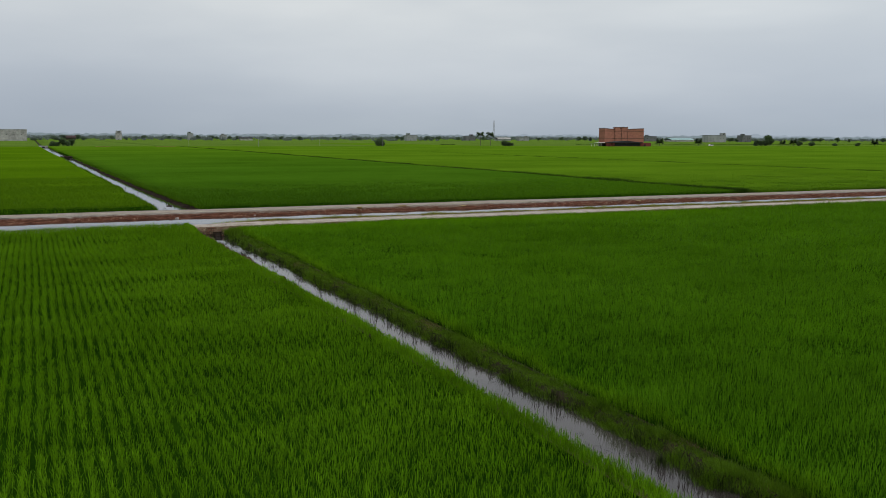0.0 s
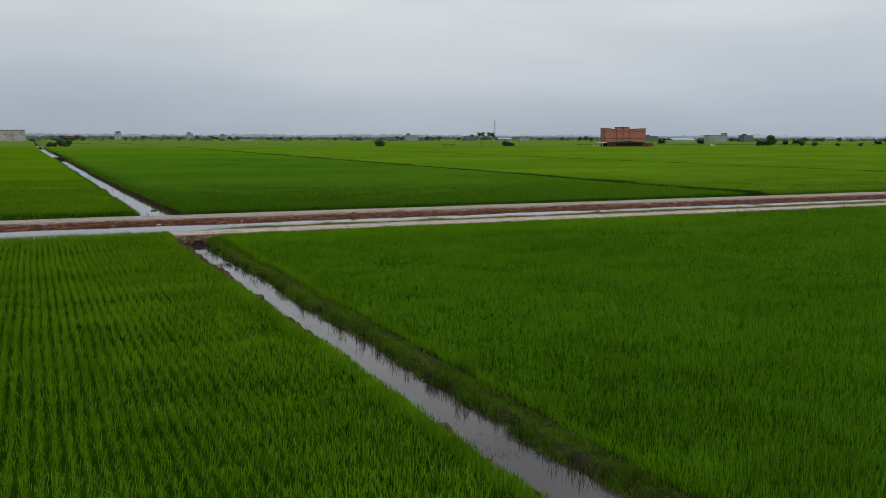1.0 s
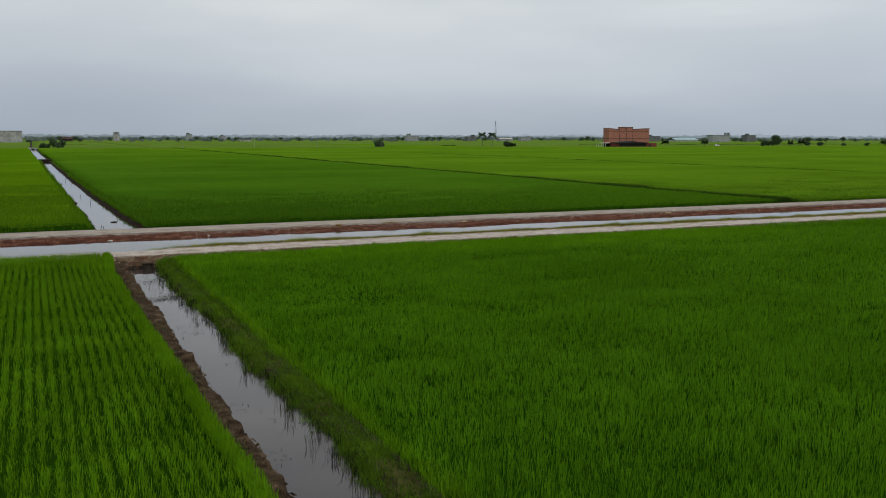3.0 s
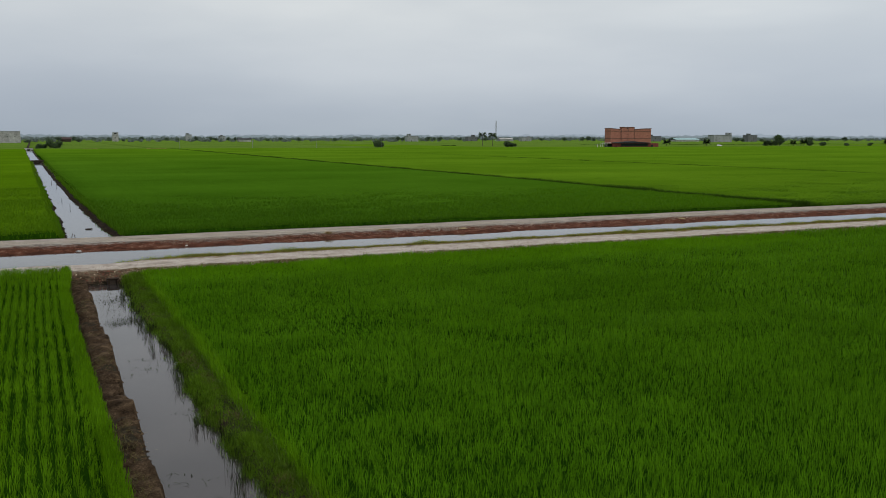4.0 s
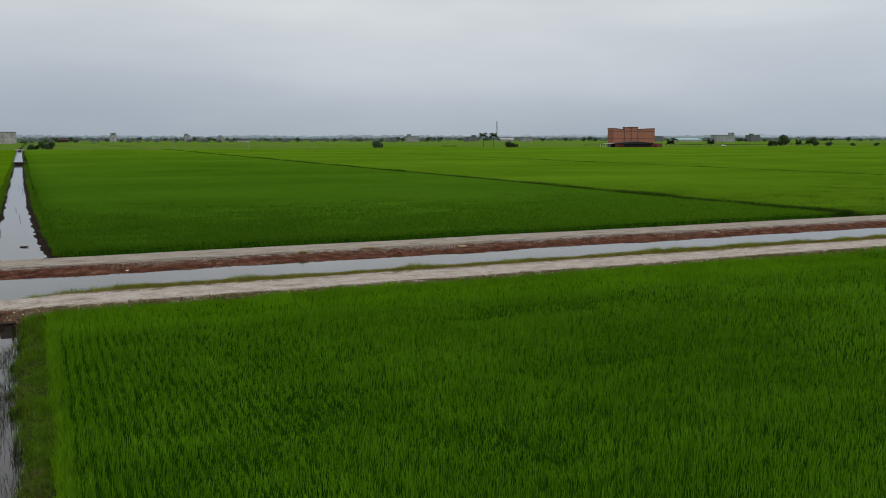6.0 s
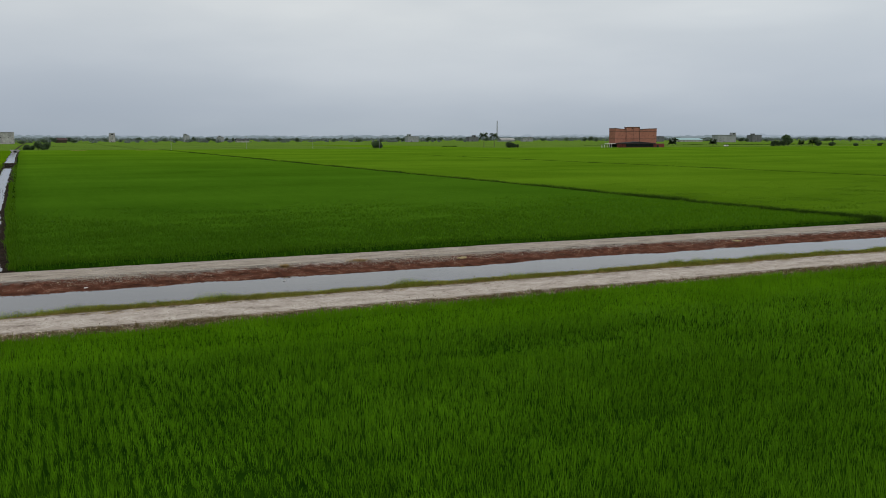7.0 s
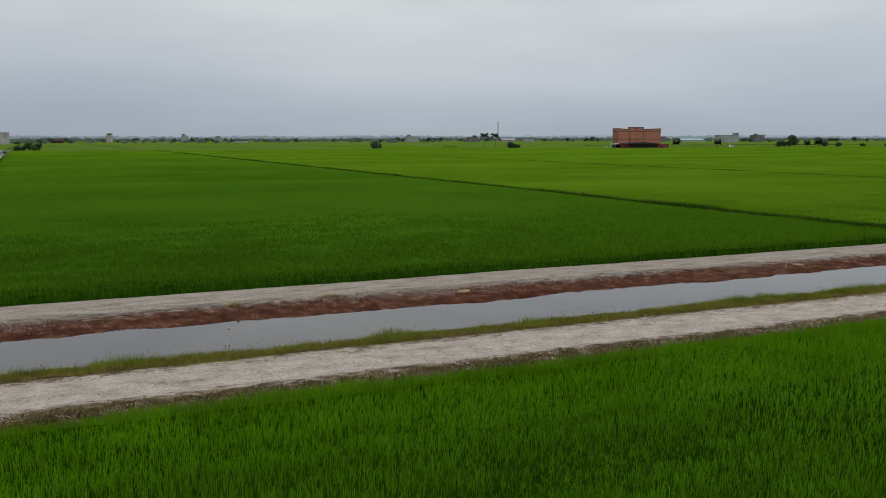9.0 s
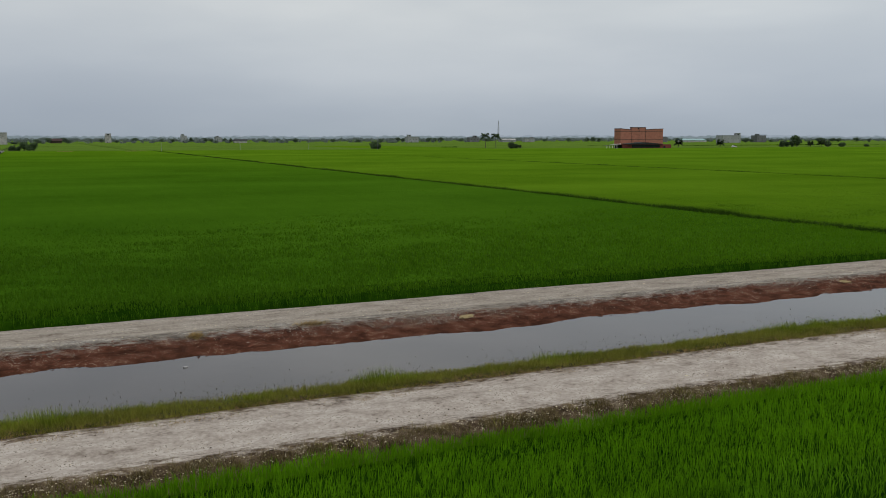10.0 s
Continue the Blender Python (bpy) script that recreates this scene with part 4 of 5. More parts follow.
# yellowing grass between near track and canal
n = 26000
gx = rg.uniform(12.5, 100, n)
k = rg.rand(n)
near_water = canal_near(gx)
gy = 71.92 + rough_line(gx, 162, 1.5, 0.34) + (near_water - 71.9) * k
thick = (0.75 + 0.45 * lattice(gx, gy, 1.5, 163) + 0.25 * lattice(gx, gy, 0.5, 165)) * smooth(12.5, 19, gx) * (0.45 + 0.75 * smooth(0.0, 0.4, k))
keep = (rg.rand(n) < 0.15 + thick)
gx, gy, thick = gx[keep], gy[keep], thick[keep]
tagged(tufts("canal_grass", gx, gy, land(gx, gy) - 0.03, 6, (0.09, 0.27), (0.008, 0.018), GRASS_DRY, 164, (0.2, 0.9), 0.06, False, 0.3 + 0.7 * thick), "yellowing grass strip between track and canal water", "grass", kind="stuff")
n = 11000
gx = rg.uniform(13, 90, n)
gy = canal_near(gx) + 0.1 - rg.rand(n) * 1.5
lush = np.clip(0.45 + 0.8 * lattice(gx, gy, 2.4, 166) + 0.6 * lattice(gx, gy, 0.7, 170), 0, 1.4)
keep = rg.rand(n) < 0.12 + lush
gx, gy, lush = gx[keep], gy[keep], lush[keep]
tagged(tufts("canal_grass", gx, gy, land(gx, gy) - 0.03, 6, (0.16, 0.38), (0.008, 0.016), GRASS_FRESH, 167, (0.1, 0.7), 0.08, False, 0.40 + 0.85 * lush), "greener grass clumps at the canal's water edge", "grass", kind="stuff")
n = 8000
gx = rg.uniform(14, 95, n)
gy = 71.84 + rough_line(gx, 162, 1.5, 0.34) + rg.rand(n) ** 2 * 0.9
tagged(tufts("canal_grass", gx, gy, land(gx, gy) - 0.01, 4, (0.04, 0.12), (0.008, 0.016), STRAW, 177, (0.3, 1.4), 0.06, False), "withered straw-coloured fringe along the track", "grass", kind="stuff")
# thin stalks standing in the canal
n = 8500
gx = rg.uniform(14, 95, n)
gy = canal_near(gx) + rg.gamma(1.4, 0.48, n)
keep = lattice(gx, gy * 0, 1.6, 168) > -0.55
gx, gy = gx[keep], gy[keep]
tagged(tufts("water_stalks", gx, gy, np.full(len(gx), CANAL_LEVEL - 0.05), 1, (0.04, 0.10), (0.016, 0.034), REED_DEAD, 169, (0.05, 0.9), 0.05, 2), "thin dark stalks standing in the canal water", "reeds", kind="stuff")

# grassy bank of the near ditch
n = 29000
gy = rg.uniform(9, 67.2, n)
k = rg.rand(n)
gx = near_right(gy) - 0.06 + k * (RIGHT_EDGE + 0.15 - near_right(gy))
patch = lattice(gx * 1.5, gy, 1.3, 171)
keep = rg.rand(n) < 0.75 + 0.35 * patch
gx, gy, patch = gx[keep], gy[keep], patch[keep]
tagged(tufts("ditch_grass", gx, gy, land(gx, gy) - 0.04, 5, (0.06, 0.19), (0.010, 0.022), GRASS_BANK, 172, (0.2, 1.0), 0.06, False, 0.5 + 0.9 * np.clip(patch + 0.15, 0, 1)), "low weedy grass on the ditch bank", "grass", kind="stuff")
cy = np.repeat(rg.uniform(12, 66, 130), 8)
out = np.repeat(np.abs(rg.normal(0.05, 0.24, 130)), 8)
gy = cy + rg.normal(0, 0.16, len(cy))
gx = near_right(cy) - out + rg.normal(0, 0.06, len(cy))
tagged(tufts("ditch_reeds", gx, gy, np.full(len(gx), WATER_LEVEL - 0.05), 2, (0.22, 0.55), (0.010, 0.018), REED_WET, 174, (0.02, 0.5), 0.03, 2), "dark upright reeds standing along the ditch water", "reeds", kind="stuff")
n = 680
gy = np.concatenate([rg.uniform(14, 66, n - 330), rg.normal(56.6, 0.40, 170), rg.normal(61.2, 2.4, 160)])
gx = np.concatenate([rg.uniform(11.4, 13.0, n - 330), rg.uniform(11.5, 12.9, 170), rg.uniform(11.5, 12.8, 160)])
keep = (lattice(gx, gy, 1.3, 175) > 0.15) | ((np.arange(n) > n - 320) & (np.arange(n) % 3 > 0))
gx, gy = gx[keep], gy[keep]
tagged(tufts("water_weed", gx, gy, np.full(len(gx), WATER_LEVEL - 0.02), 4, (0.05, 0.15), (0.010, 0.022), REED_WET, 176, (0.6, 2.4), 0.12, 2), "sparse weeds poking from the ditch water", "weeds", kind="stuff")
# clumps leaning out over the water
n = 80
cy = rg.uniform(14, 66, n)
cy = np.repeat(cy, 26)
gy = cy + rg.normal(0, 0.22, len(cy))
gx = near_right(cy) + rg.normal(0.02, 0.13, len(cy))
tagged(tufts("ditch_grass", gx, gy, np.maximum(land(gx, gy), WATER_LEVEL) - 0.04, 5, (0.14, 0.32), (0.010, 0.022), GRASS_BANK, 180, (0.2, 0.9), 0.05, False), "bright green grass clumps leaning over the ditch", "grass", kind="stuff")
# withered lower leaves hanging from the rice over the bank
n = 900
gy = rg.uniform(12, 66.8, n)
gx = RIGHT_EDGE + rough_line(gy, 106, 1.2, 0.14) - 0.02 - np.abs(rg.normal(0, 0.07, n))
keep = lattice(gx, gy, 0.9, 194) > -0.25
gx, gy = gx[keep], gy[keep]
tagged(tufts("rice_leaves", gx, gy, np.full(len(gx), FIELD + 0.02), 2, (0.14, 0.30), (0.007, 0.012), RICE_UNDER, 195, (0.3, 1.0), 0.05, 2), "withered pale lower rice leaves drooping over the bank", "rice", kind="stuff")
# straw on the soil bank
n = 1100
gy = rg.uniform(14, 66, n)
gx = 10.62 + rg.normal(0, 0.16, n)
keep = lattice(gx * 2, gy, 1.3, 196) > 0.0
gx, gy = gx[keep], gy[keep]
tagged(tufts("straw", gx, gy, land(gx, gy) + 0.03, 3, (0.06, 0.18), (0.008, 0.016), REED_DEAD, 197, (0.9, 2.0), 0.05, 2), "withered stems strewn on the soil bank", "straw", kind="stuff")
# matted dead stems on the bank
n = 3600
gy = rg.uniform(9, 67, n)
gx = near_right(gy) + rg.uniform(0.0, 0.8, n)
keep = lattice(gx * 2, gy, 1.0, 191) > 0.48
gx, gy = gx[keep], gy[keep]
tagged(tufts("ditch_grass", gx, gy, land(gx, gy) + 0.02, 4, (0.08, 0.20), (0.008, 0.018), REED_DEAD, 192, (0.6, 1.6), 0.06, False), "matted dead brown stems on the ditch bank", "grass", kind="stuff")
# tussocks where the ditch meets the track
n = 1800
gx, gy = rg.normal(14.0, 0.8, n), rg.normal(66.2, 0.7, n)
keep = (gx > 13.0) & (gy < 67.6)
gx, gy = gx[keep], gy[keep]
tagged(tufts("ditch_grass", gx, gy, land(gx, gy), 6, (0.2, 0.5), (0.012, 0.03), GRASS_BANK, 178, (0.1, 0.6), 0.08, False), "green tussocks where ditch and track meet", "grass", kind="stuff")
# dead and green tufts on the stony verge
n = 16000
gx = rg.uniform(-4, 95, n)
gy = 67.62 + rg.beta(1.6, 1.8, n) * 1.1
keep = (lattice(gx, gy, 1.4, 181) + 0.6 * lattice(gx, gy, 0.5, 183) > -0.05) & ((gx < 10.2) | (gx > 13.6))
gx, gy = gx[keep], gy[keep]
tagged(tufts("verge_grass", gx, gy, land(gx, gy) + 0.05, 5, (0.05, 0.17), (0.009, 0.018), VERGE_GRASS, 182, (0.3, 1.2), 0.08, False), "withered brown grass on the stony verge", "grass", kind="stuff")
n = 5200
gx = rg.uniform(-4, 95, n)
gy = 67.2 + rg.beta(1.4, 3.0, n) * 1.6
keep = (lattice(gx, gy, 1.2, 184) > 0.12) & ((gx < 10.2) | (gx > 13.6))
gx, gy = gx[keep], gy[keep]
tagged(tufts("verge_grass", gx, gy, land(gx, gy) + 0.04, 6, (0.08, 0.22), (0.012, 0.026), GRASS_DRY, 185, (0.2, 0.9), 0.07, False), "sparse green tufts on the stony verge", "grass", kind="stuff")
# clumps of withered grass on the verge
n = 800
cx = np.repeat(rg.uniform(8, 90, n), 12)
cy = np.repeat(67.62 + rg.beta(1.6, 1.7, n) * 1.0, 12)
gx, gy = cx + rg.normal(0, 0.11, len(cx)), cy + rg.normal(0, 0.07, len(cx))
k = ((gx < 10.2) | (gx > 13.6))
gx, gy = gx[k], gy[k]
tagged(tufts("verge_grass", gx, gy, land(gx, gy) + 0.02, 4, (0.10, 0.26), (0.010, 0.020), VERGE_GRASS, 186, (0.3, 1.1), 0.04, False), "tangled clumps of withered grass on the stony verge", "grass", kind="stuff")
# straw lying on the far bank
for cx, cy, w in ((33.6, 82.2, 0.6), (29.0, 82.0, 0.3)):
    n = 130
    gx, gy = rg.normal(cx, w * 0.5, n), rg.normal(cy, 0.16, n)
    tagged(tufts("straw", gx, gy, land(gx, gy) + 0.03, 3, (0.10, 0.22), (0.012, 0.02), STRAW, 190 + int(cx), (0.8, 2.0), 0.05, False), "dry straw scattered on the red bank", "straw", kind="stuff")


# ---- stones ----
def stones(name, x, y, size, material, seed, label, lift=0.03):
    """Angular stones half sunk in the ground, each squashed and turned."""
    r = np.random.RandomState(seed)
    n = len(x)
    unit = np.array([[1, 0, -0.3], [-1, 0, -0.3], [0, 1, -0.3], [0, -1, -0.3], [0, 0, 1.0]])
    tri = np.array([[0, 2, 4], [2, 1, 4], [1, 3, 4], [3, 0, 4]])
    v = unit[None] * r.uniform(0.55, 1.25, (n, 5, 1)) + r.normal(0, 0.15, (n, 5, 3))
    a = r.uniform(0, 2 * np.pi, n)
    c, s = np.cos(a)[:, None], np.sin(a)[:, None]
    v = np.stack([v[..., 0] * c - v[..., 1] * s, v[..., 0] * s + v[..., 1] * c, v[..., 2] * 0.6], -1) * (size / 2)[:, None, None]
    v += np.stack([x, y, land(x, y) + lift + size * 0.12], -1)[:, None]
    loops = (np.arange(n)[:, None, None] * 5 + tri[None]).ravel()
    return tagged(from_arrays(name, v, loops, np.full(n * 4, 3), material), label, "stones", kind="stuff")


rs = np.random.RandomState(201)
n = 11000
sx, sy = rs.uniform(8, 75, n), 68.08 + rs.beta(1.3, 1.7, n) * 0.62
keep = (rs.rand(n) < 0.58 + 0.75 * lattice(sx * 0.7, sy, 1.5, 202) + 0.35 * lattice(sx, sy, 0.5, 212)) & ((sx < 10.3) | (sx > 13.3))
stones("gravel", sx[keep], sy[keep], np.minimum(rs.gamma(1.4, 0.015, n)[keep] + 0.010, 0.06), PEBBLE, 203, "pale broken stones along the verge", 0.065)
n = 20000
sx, sy = rs.uniform(5, 72, n), 79.95 + rs.beta(2.6, 1.2, n) * 2.9
keep = rs.rand(n) < 0.55 + 0.8 * lattice(sx * 0.6, sy, 2.2, 204)
stones("gravel", sx[keep], sy[keep], rs.gamma(1.6, 0.007, n)[keep] + 0.007, PEBBLE, 205, "pale gravel spilling down the red bank")
n = 12000
sx = np.concatenate([rs.normal(38.0, 3.2, n - 5000), rs.normal(57.0, 2.2, 2500), rs.normal(20.5, 1.6, 2500)])
sy = 80.6 + rs.beta(2.0, 1.3, n) * 2.1
keep = rs.rand(n) < 0.6 + 0.7 * lattice(sx, sy, 1.1, 219)
stones("gravel", sx[keep], sy[keep], rs.gamma(1.8, 0.013, n)[keep] + 0.015, GREYSTONE, 218, "grey gravel tipped over the red bank")
n = 5000
sx, sy = rs.uniform(3, 80, n), canal_far(rs.uniform(0, 100, n)) + 0.1 + rs.rand(n) * 2.2
stones("gravel", sx, sy, rs.gamma(2.5, 0.018, n) + 0.015, REDSTONE, 206, "red laterite lumps on the bank")
n = 2200
sx, sy = rs.uniform(-3, 95, n), 69.0 + rs.rand(n) * 3.0
stones("gravel", sx, sy, rs.gamma(2.0, 0.007, n) + 0.010, PEBBLE, 207, "loose stones on the limestone track")
n = 2600
sx, sy = rs.uniform(6, 95, n), 68.9 + rs.beta(0.8, 1.6, n) * 3.2
keep = rs.rand(n) < 0.5 + 0.9 * lattice(sx, sy, 1.8, 213)
stones("soil_clods", sx[keep], sy[keep], rs.gamma(1.6, 0.013, n)[keep] + 0.012, VERGE, 214, "dry mud crumbs scattered on the limestone track")
n = 4000
sx, sy = rs.uniform(-3, 95, n), 82.4 + rs.rand(n) * 3.5
stones("gravel", sx, sy, rs.gamma(2.0, 0.011, n) + 0.012, PEBBLE, 208, "loose stones on the gravel track")
n = 900
sx, sy = rs.normal(12.0, 1.0, n), rs.uniform(66.9, 68.7, n)
for share, tone, seed, label in ((0.16, PEBBLE, 215, "pale rubble tipped round the culvert"), (0.75, REDSTONE, 216, "red rubble tipped round the culvert"), (1.0, SOIL, 217, "dark clods tipped round the culvert")):
    pick = rs.rand(n) < share * 0.7
    stones("rubble", sx[pick], sy[pick], np.minimum(rs.gamma(1.6, 0.028, n)[pick] + 0.025, 0.17), tone, seed, label)
    sx, sy, n = sx[~pick], sy[~pick], int((~pick).sum())
n = 3200
sy = rs.uniform(18, 67, n)
sx = near_left(sy) - rs.rand(n) * 0.8
stones("soil_clods", sx, sy, rs.gamma(2.5, 0.018, n) + 0.02, SOIL, 209, "dug soil clods on the ditch bank")
n = 7000
sx, sy = rs.uniform(0, 75, n), 67.6 + rs.beta(1.5, 1.6, n) * 1.0
keep = (sx < 10.3) | (sx > 13.3)
stones("soil_clods", sx[keep], sy[keep], rs.gamma(2.5, 0.014, n)[keep] + 0.02, VERGE, 210, "crumbled brown clods along the verge", 0.05)


# ---- ditch and canal furniture ----
def sluice():
    """A low culvert head of stained concrete where the ditch runs under the track."""
    ob = tagged(holder("culvert_head", 12.48, 67.0, WATER_LEVEL, 4), "low dark mud-stained concrete culvert head at the ditch's end", "culvert")
    part("side_wall", box(-0.29, -0.17, -0.12, 0.30, -0.5, 0.24, bevel=0.025), MUDDY, ob)
    part("side_wall", box(0.17, 0.29, -0.15, 0.30, -0.5, 0.22, bevel=0.025), MUDDY, ob)
    part("lintel", box(-0.30, 0.30, -0.06, 0.30, 0.245, 0.33, bevel=0.025), MUDDY, ob)
    part("dark_board", box(-0.165, 0.165, 0.00, 0.04, -0.5, 0.235, bevel=0.01), TIMBER, ob, "dark wet timber gate board")


def stake(x, y, tall, lean, seed):
    r = random.Random(seed)
    ob = tube([(0, 0, -0.4), (lean * 0.4, 0.02, tall * 0.5), (lean, 0, tall)], [0.028, 0.025, 0.02], 6)
    me = join_bm(ob)
    me.materials.append(TIMBER)
    s = new("stake", me)
    s.matrix_basis = pose(x, y, FAR_LEVEL, 0, 0, r.uniform(0, 360))
    return tagged(s, "short dark wooden stake standing in the ditch", "stake", "stakes in the ditch")


def plank_bridge(x0, x1, y, z, label):
    ob = tagged(holder("plank_bridge", (x0 + x1) / 2, y, z), label, "bridge")
    w = (x1 - x0) / 2
    for k in range(5):
        part("plank", box(-w, w, -1.0 + 0.41 * k, -0.63 + 0.41 * k, 0.02, 0.10, bevel=0.01), TIMBER, ob)
    part("beam", box(-w, w, -0.85, -0.65, -0.25, 0.015), TIMBER, ob)
    part("beam", box(-w, w, 0.60, 0.80, -0.25, 0.015), TIMBER, ob)
    part("side_beam", box(-w, w, -1.06, -0.96, 0.11, 0.42, bevel=0.02), TIMBER, ob)
    # added dark board closing the gap between deck and water
    part("dark_board", box(-w * 0.6, w * 0.6, -0.62, -0.54, -0.62, -0.26), TIMBER, ob, "dark board closing the gap under the bridge deck")
    for sx in (-1, 1):
        part("abutment", box(sx * w * 0.86 - 0.25, sx * w * 0.86 + 0.25, -1.0, 1.0, -1.1, -0.26, bevel=0.03), CONCRETE_DARK, ob)


def sack(x, y, z, turn, size, material, label, name="sack"):
    """A slumped empty sack with folds."""
    bm = bmesh.new()
    bmesh.ops.create_icosphere(bm, subdivisions=3, radius=0.5)
    for v in bm.verts:
        q = v.co.copy()
        k = 1 + 0.35 * noise.noise(q * 3.1) + 0.15 * noise.noise(q * 8.0)
        v.co = Vector((q.x * 1.25 * k, q.y * 0.7 * k, max(-0.12, q.z * 0.42 * k)))
    me = join_bm(bm)
    me.materials.append(material)
    ob = new(name, me)
    ob.matrix_basis = pose(x, y, z, 0, 0, turn) @ Matrix.Diagonal((size, size, size, 1))
    return tagged(ob, label, name)


sluice()
stake(11.25, 87.6, 0.52, 0.10, 1)
stake(11.5, 87.4, 0.46, -0.08, 2)
stake(12.3, 120.0, 0.45, 0.1, 3)
stake(11.8, 131.0, 0.35, 0.0, 4)
stake(12.1, 168.0, 0.65, 0.12, 5)
stake(11.5, 176.0, 0.45, -0.1, 6)
plank_bridge(8.3, 11.9, BRIDGE_Y, 0.0, "dark timber plank bridge over the straight ditch")
culvert = tagged(holder("concrete_culvert", 7.0, 566.0, FIELD), "pale concrete culvert where ditch and farm road meet", "culvert")
part("headwall", box(-2.2, 2.2, 0, 0.3, -0.6, 1.0, bevel=0.03), CONCRETE_PALE, culvert)
part("wing_wall", box(-2.6, -2.25, -3.0, 0.3, -0.6, 0.7, bevel=0.03), CONCRETE_PALE, culvert)
part("wing_wall", box(2.25, 2.6, -3.0, 0.3, -0.6, 0.7, bevel=0.03), CONCRETE_PALE, culvert)
part("opening", box(-0.8, 0.8, -0.05, -0.005, -0.5, 0.5), OPENING, culvert)
log_me = join_bm(tube([(0, 0, -0.28), (0.02, 0.01, 0.0), (0, 0.03, 0.28)], [0.04, 0.055, 0.03], 8))
log_me.materials.append(TIMBER)
log = new("floating_log", log_me)
log.matrix_basis = pose(12.85, 95.6, FAR_LEVEL + 0.03, 90, 0, 80)
tagged(log, "short dark log floating in the ditch", "log")
sack(40.0, 81.25, -0.08, 15, 0.62, SACK, "faded yellow sack dumped on the canal bank")
sack(18.3, 80.25, -0.21, 40, 0.2, WHITE_PAINT, "scrap of white plastic on the red bank", "plastic_scrap")
sack(11.4, 80.1, -0.23, 5, 0.30, CONCRETE_PALE, "scrap of white plastic on the red bank", "plastic_scrap")
sack(28.1, 78.6, CANAL_LEVEL + 0.01, 10, 0.14, CONCRETE_PALE, "pale scrap floating in the canal", "plastic_scrap")
sack(62.0, 81.3, -0.1, 130, 0.5, SACK, "torn brown sack on the canal bank")


# ---- plants far off ----
def leaf_cloud(lobes, count, size, seed):
    """Many small leaves spread through overlapping lobes (centre, radii)."""
    r = np.random.RandomState(seed)
    per = np.maximum(8, (count * np.array([a[3] * a[4] for a in lobes]) / sum(a[3] * a[4] for a in lobes)).astype(int))
    mid = np.concatenate([np.tile(a[:3], (k, 1)) for a, k in zip(lobes, per)])
    rad = np.concatenate([np.tile((a[3], a[3], a[4]), (k, 1)) for a, k in zip(lobes, per)])
    d = r.normal(0, 1, mid.shape)
    d /= np.linalg.norm(d, axis=1)[:, None]
    c = mid + d * rad * (r.rand(len(mid)) ** 0.33 * r.uniform(0.75, 1.12, len(mid)))[:, None]
    u = r.normal(0, 1, c.shape)
    u /= np.linalg.norm(u, axis=1)[:, None]
    w = np.cross(u, r.normal(0, 1, c.shape))
    w /= np.linalg.norm(w, axis=1)[:, None]
    s = (size * r.uniform(0.6, 1.5, len(c)))[:, None]
    v = np.stack([c - u * s, c - w * s * 0.6, c + u * s, c + w * s * 0.6], 1)
    return v, np.arange(4 * len(c)), np.full(len(c), 4)


def tree(x, y, tall, wide, seed, label, name="tree", bare=0.25, leaves=420, material=None):
    r = random.Random(seed)
    ob = tagged(holder(name, x, y, FIELD), label, name, "trees across the fields")
    low = tall * bare
    lean = r.uniform(-0.05, 0.05) * tall
    tr = tube([(0, 0, -0.3), (lean * 0.3, 0, low * 0.7 + 0.2), (lean, 0, tall * 0.75)], [tall * 0.035 + 0.05, tall * 0.025 + 0.04, 0.03], 6)
    for k in range(4):
        a = k * 1.6 + r.random()
        q = Vector((lean * 0.6, 0, tall * (0.35 + 0.08 * k)))
        e = q + Vector((math.cos(a) * wide * 0.3, math.sin(a) * wide * 0.3, tall * 0.18))
        limb = tube([q, (q + e) / 2, e], [tall * 0.014, tall * 0.01, 0.02], 5)
        me = join_bm(limb)
        tr.from_mesh(me)
        bpy.data.meshes.remove(me)
    part("trunk", tr, BARK, ob, "grey branching trunk")
    lobes = []
    for k in range(r.randint(5, 8)):
        a, f = r.uniform(0, 6.28), r.uniform(0.1, 0.30)
        s = r.uniform(0.20, 0.34)
        z = low + (tall - low) * r.uniform(0.30, 0.80)
        lobes.append((math.cos(a) * wide * f, math.sin(a) * wide * f, z, wide * s, min((tall - low) * s * 0.9, tall - z)))
    lobes.append((0, 0, low + (tall - low) * 0.5, wide * 0.36, (tall - low) * 0.48))
    v, l, s = leaf_cloud(lobes, leaves, 0.045 * (tall + wide) * 0.5 + 0.06, seed)
    crown = from_arrays("crown", v, l, s, material or LEAF_DARK)
    crown.parent = ob
    return ob


def palm(x, y, tall, reach, seed, label, low=False):
    r = random.Random(seed)
    ob = tagged(holder("palm", x, y, FIELD), label, "palm", "palms across the fields")
    bend = r.uniform(-0.5, 0.5)
    n = 7
    pts = [(bend * (k / n) ** 2, 0, -0.3 + (tall * (0.34 if low else 1.0) - reach * (0.0 if low else 0.45) + 0.3) * k / n) for k in range(n + 1)]
    part("trunk", tube(pts, [0.26 - 0.012 * k for k in range(n + 1)], 8), BARK, ob, "slim ringed grey trunk")
    top = Vector(pts[-1])
    wide = 0.16 if low else 0.11
    verts, loops, sizes = [], [], []
    for k in range(60 if low else 34):
        a = k * 2.4 + r.uniform(-0.2, 0.2)
        rise = r.uniform(0.3, 1.9) if low else r.uniform(-0.1, 1.45)
        out = Vector((math.cos(a), math.sin(a), 0))
        side = Vector((-math.sin(a), math.cos(a), 0))
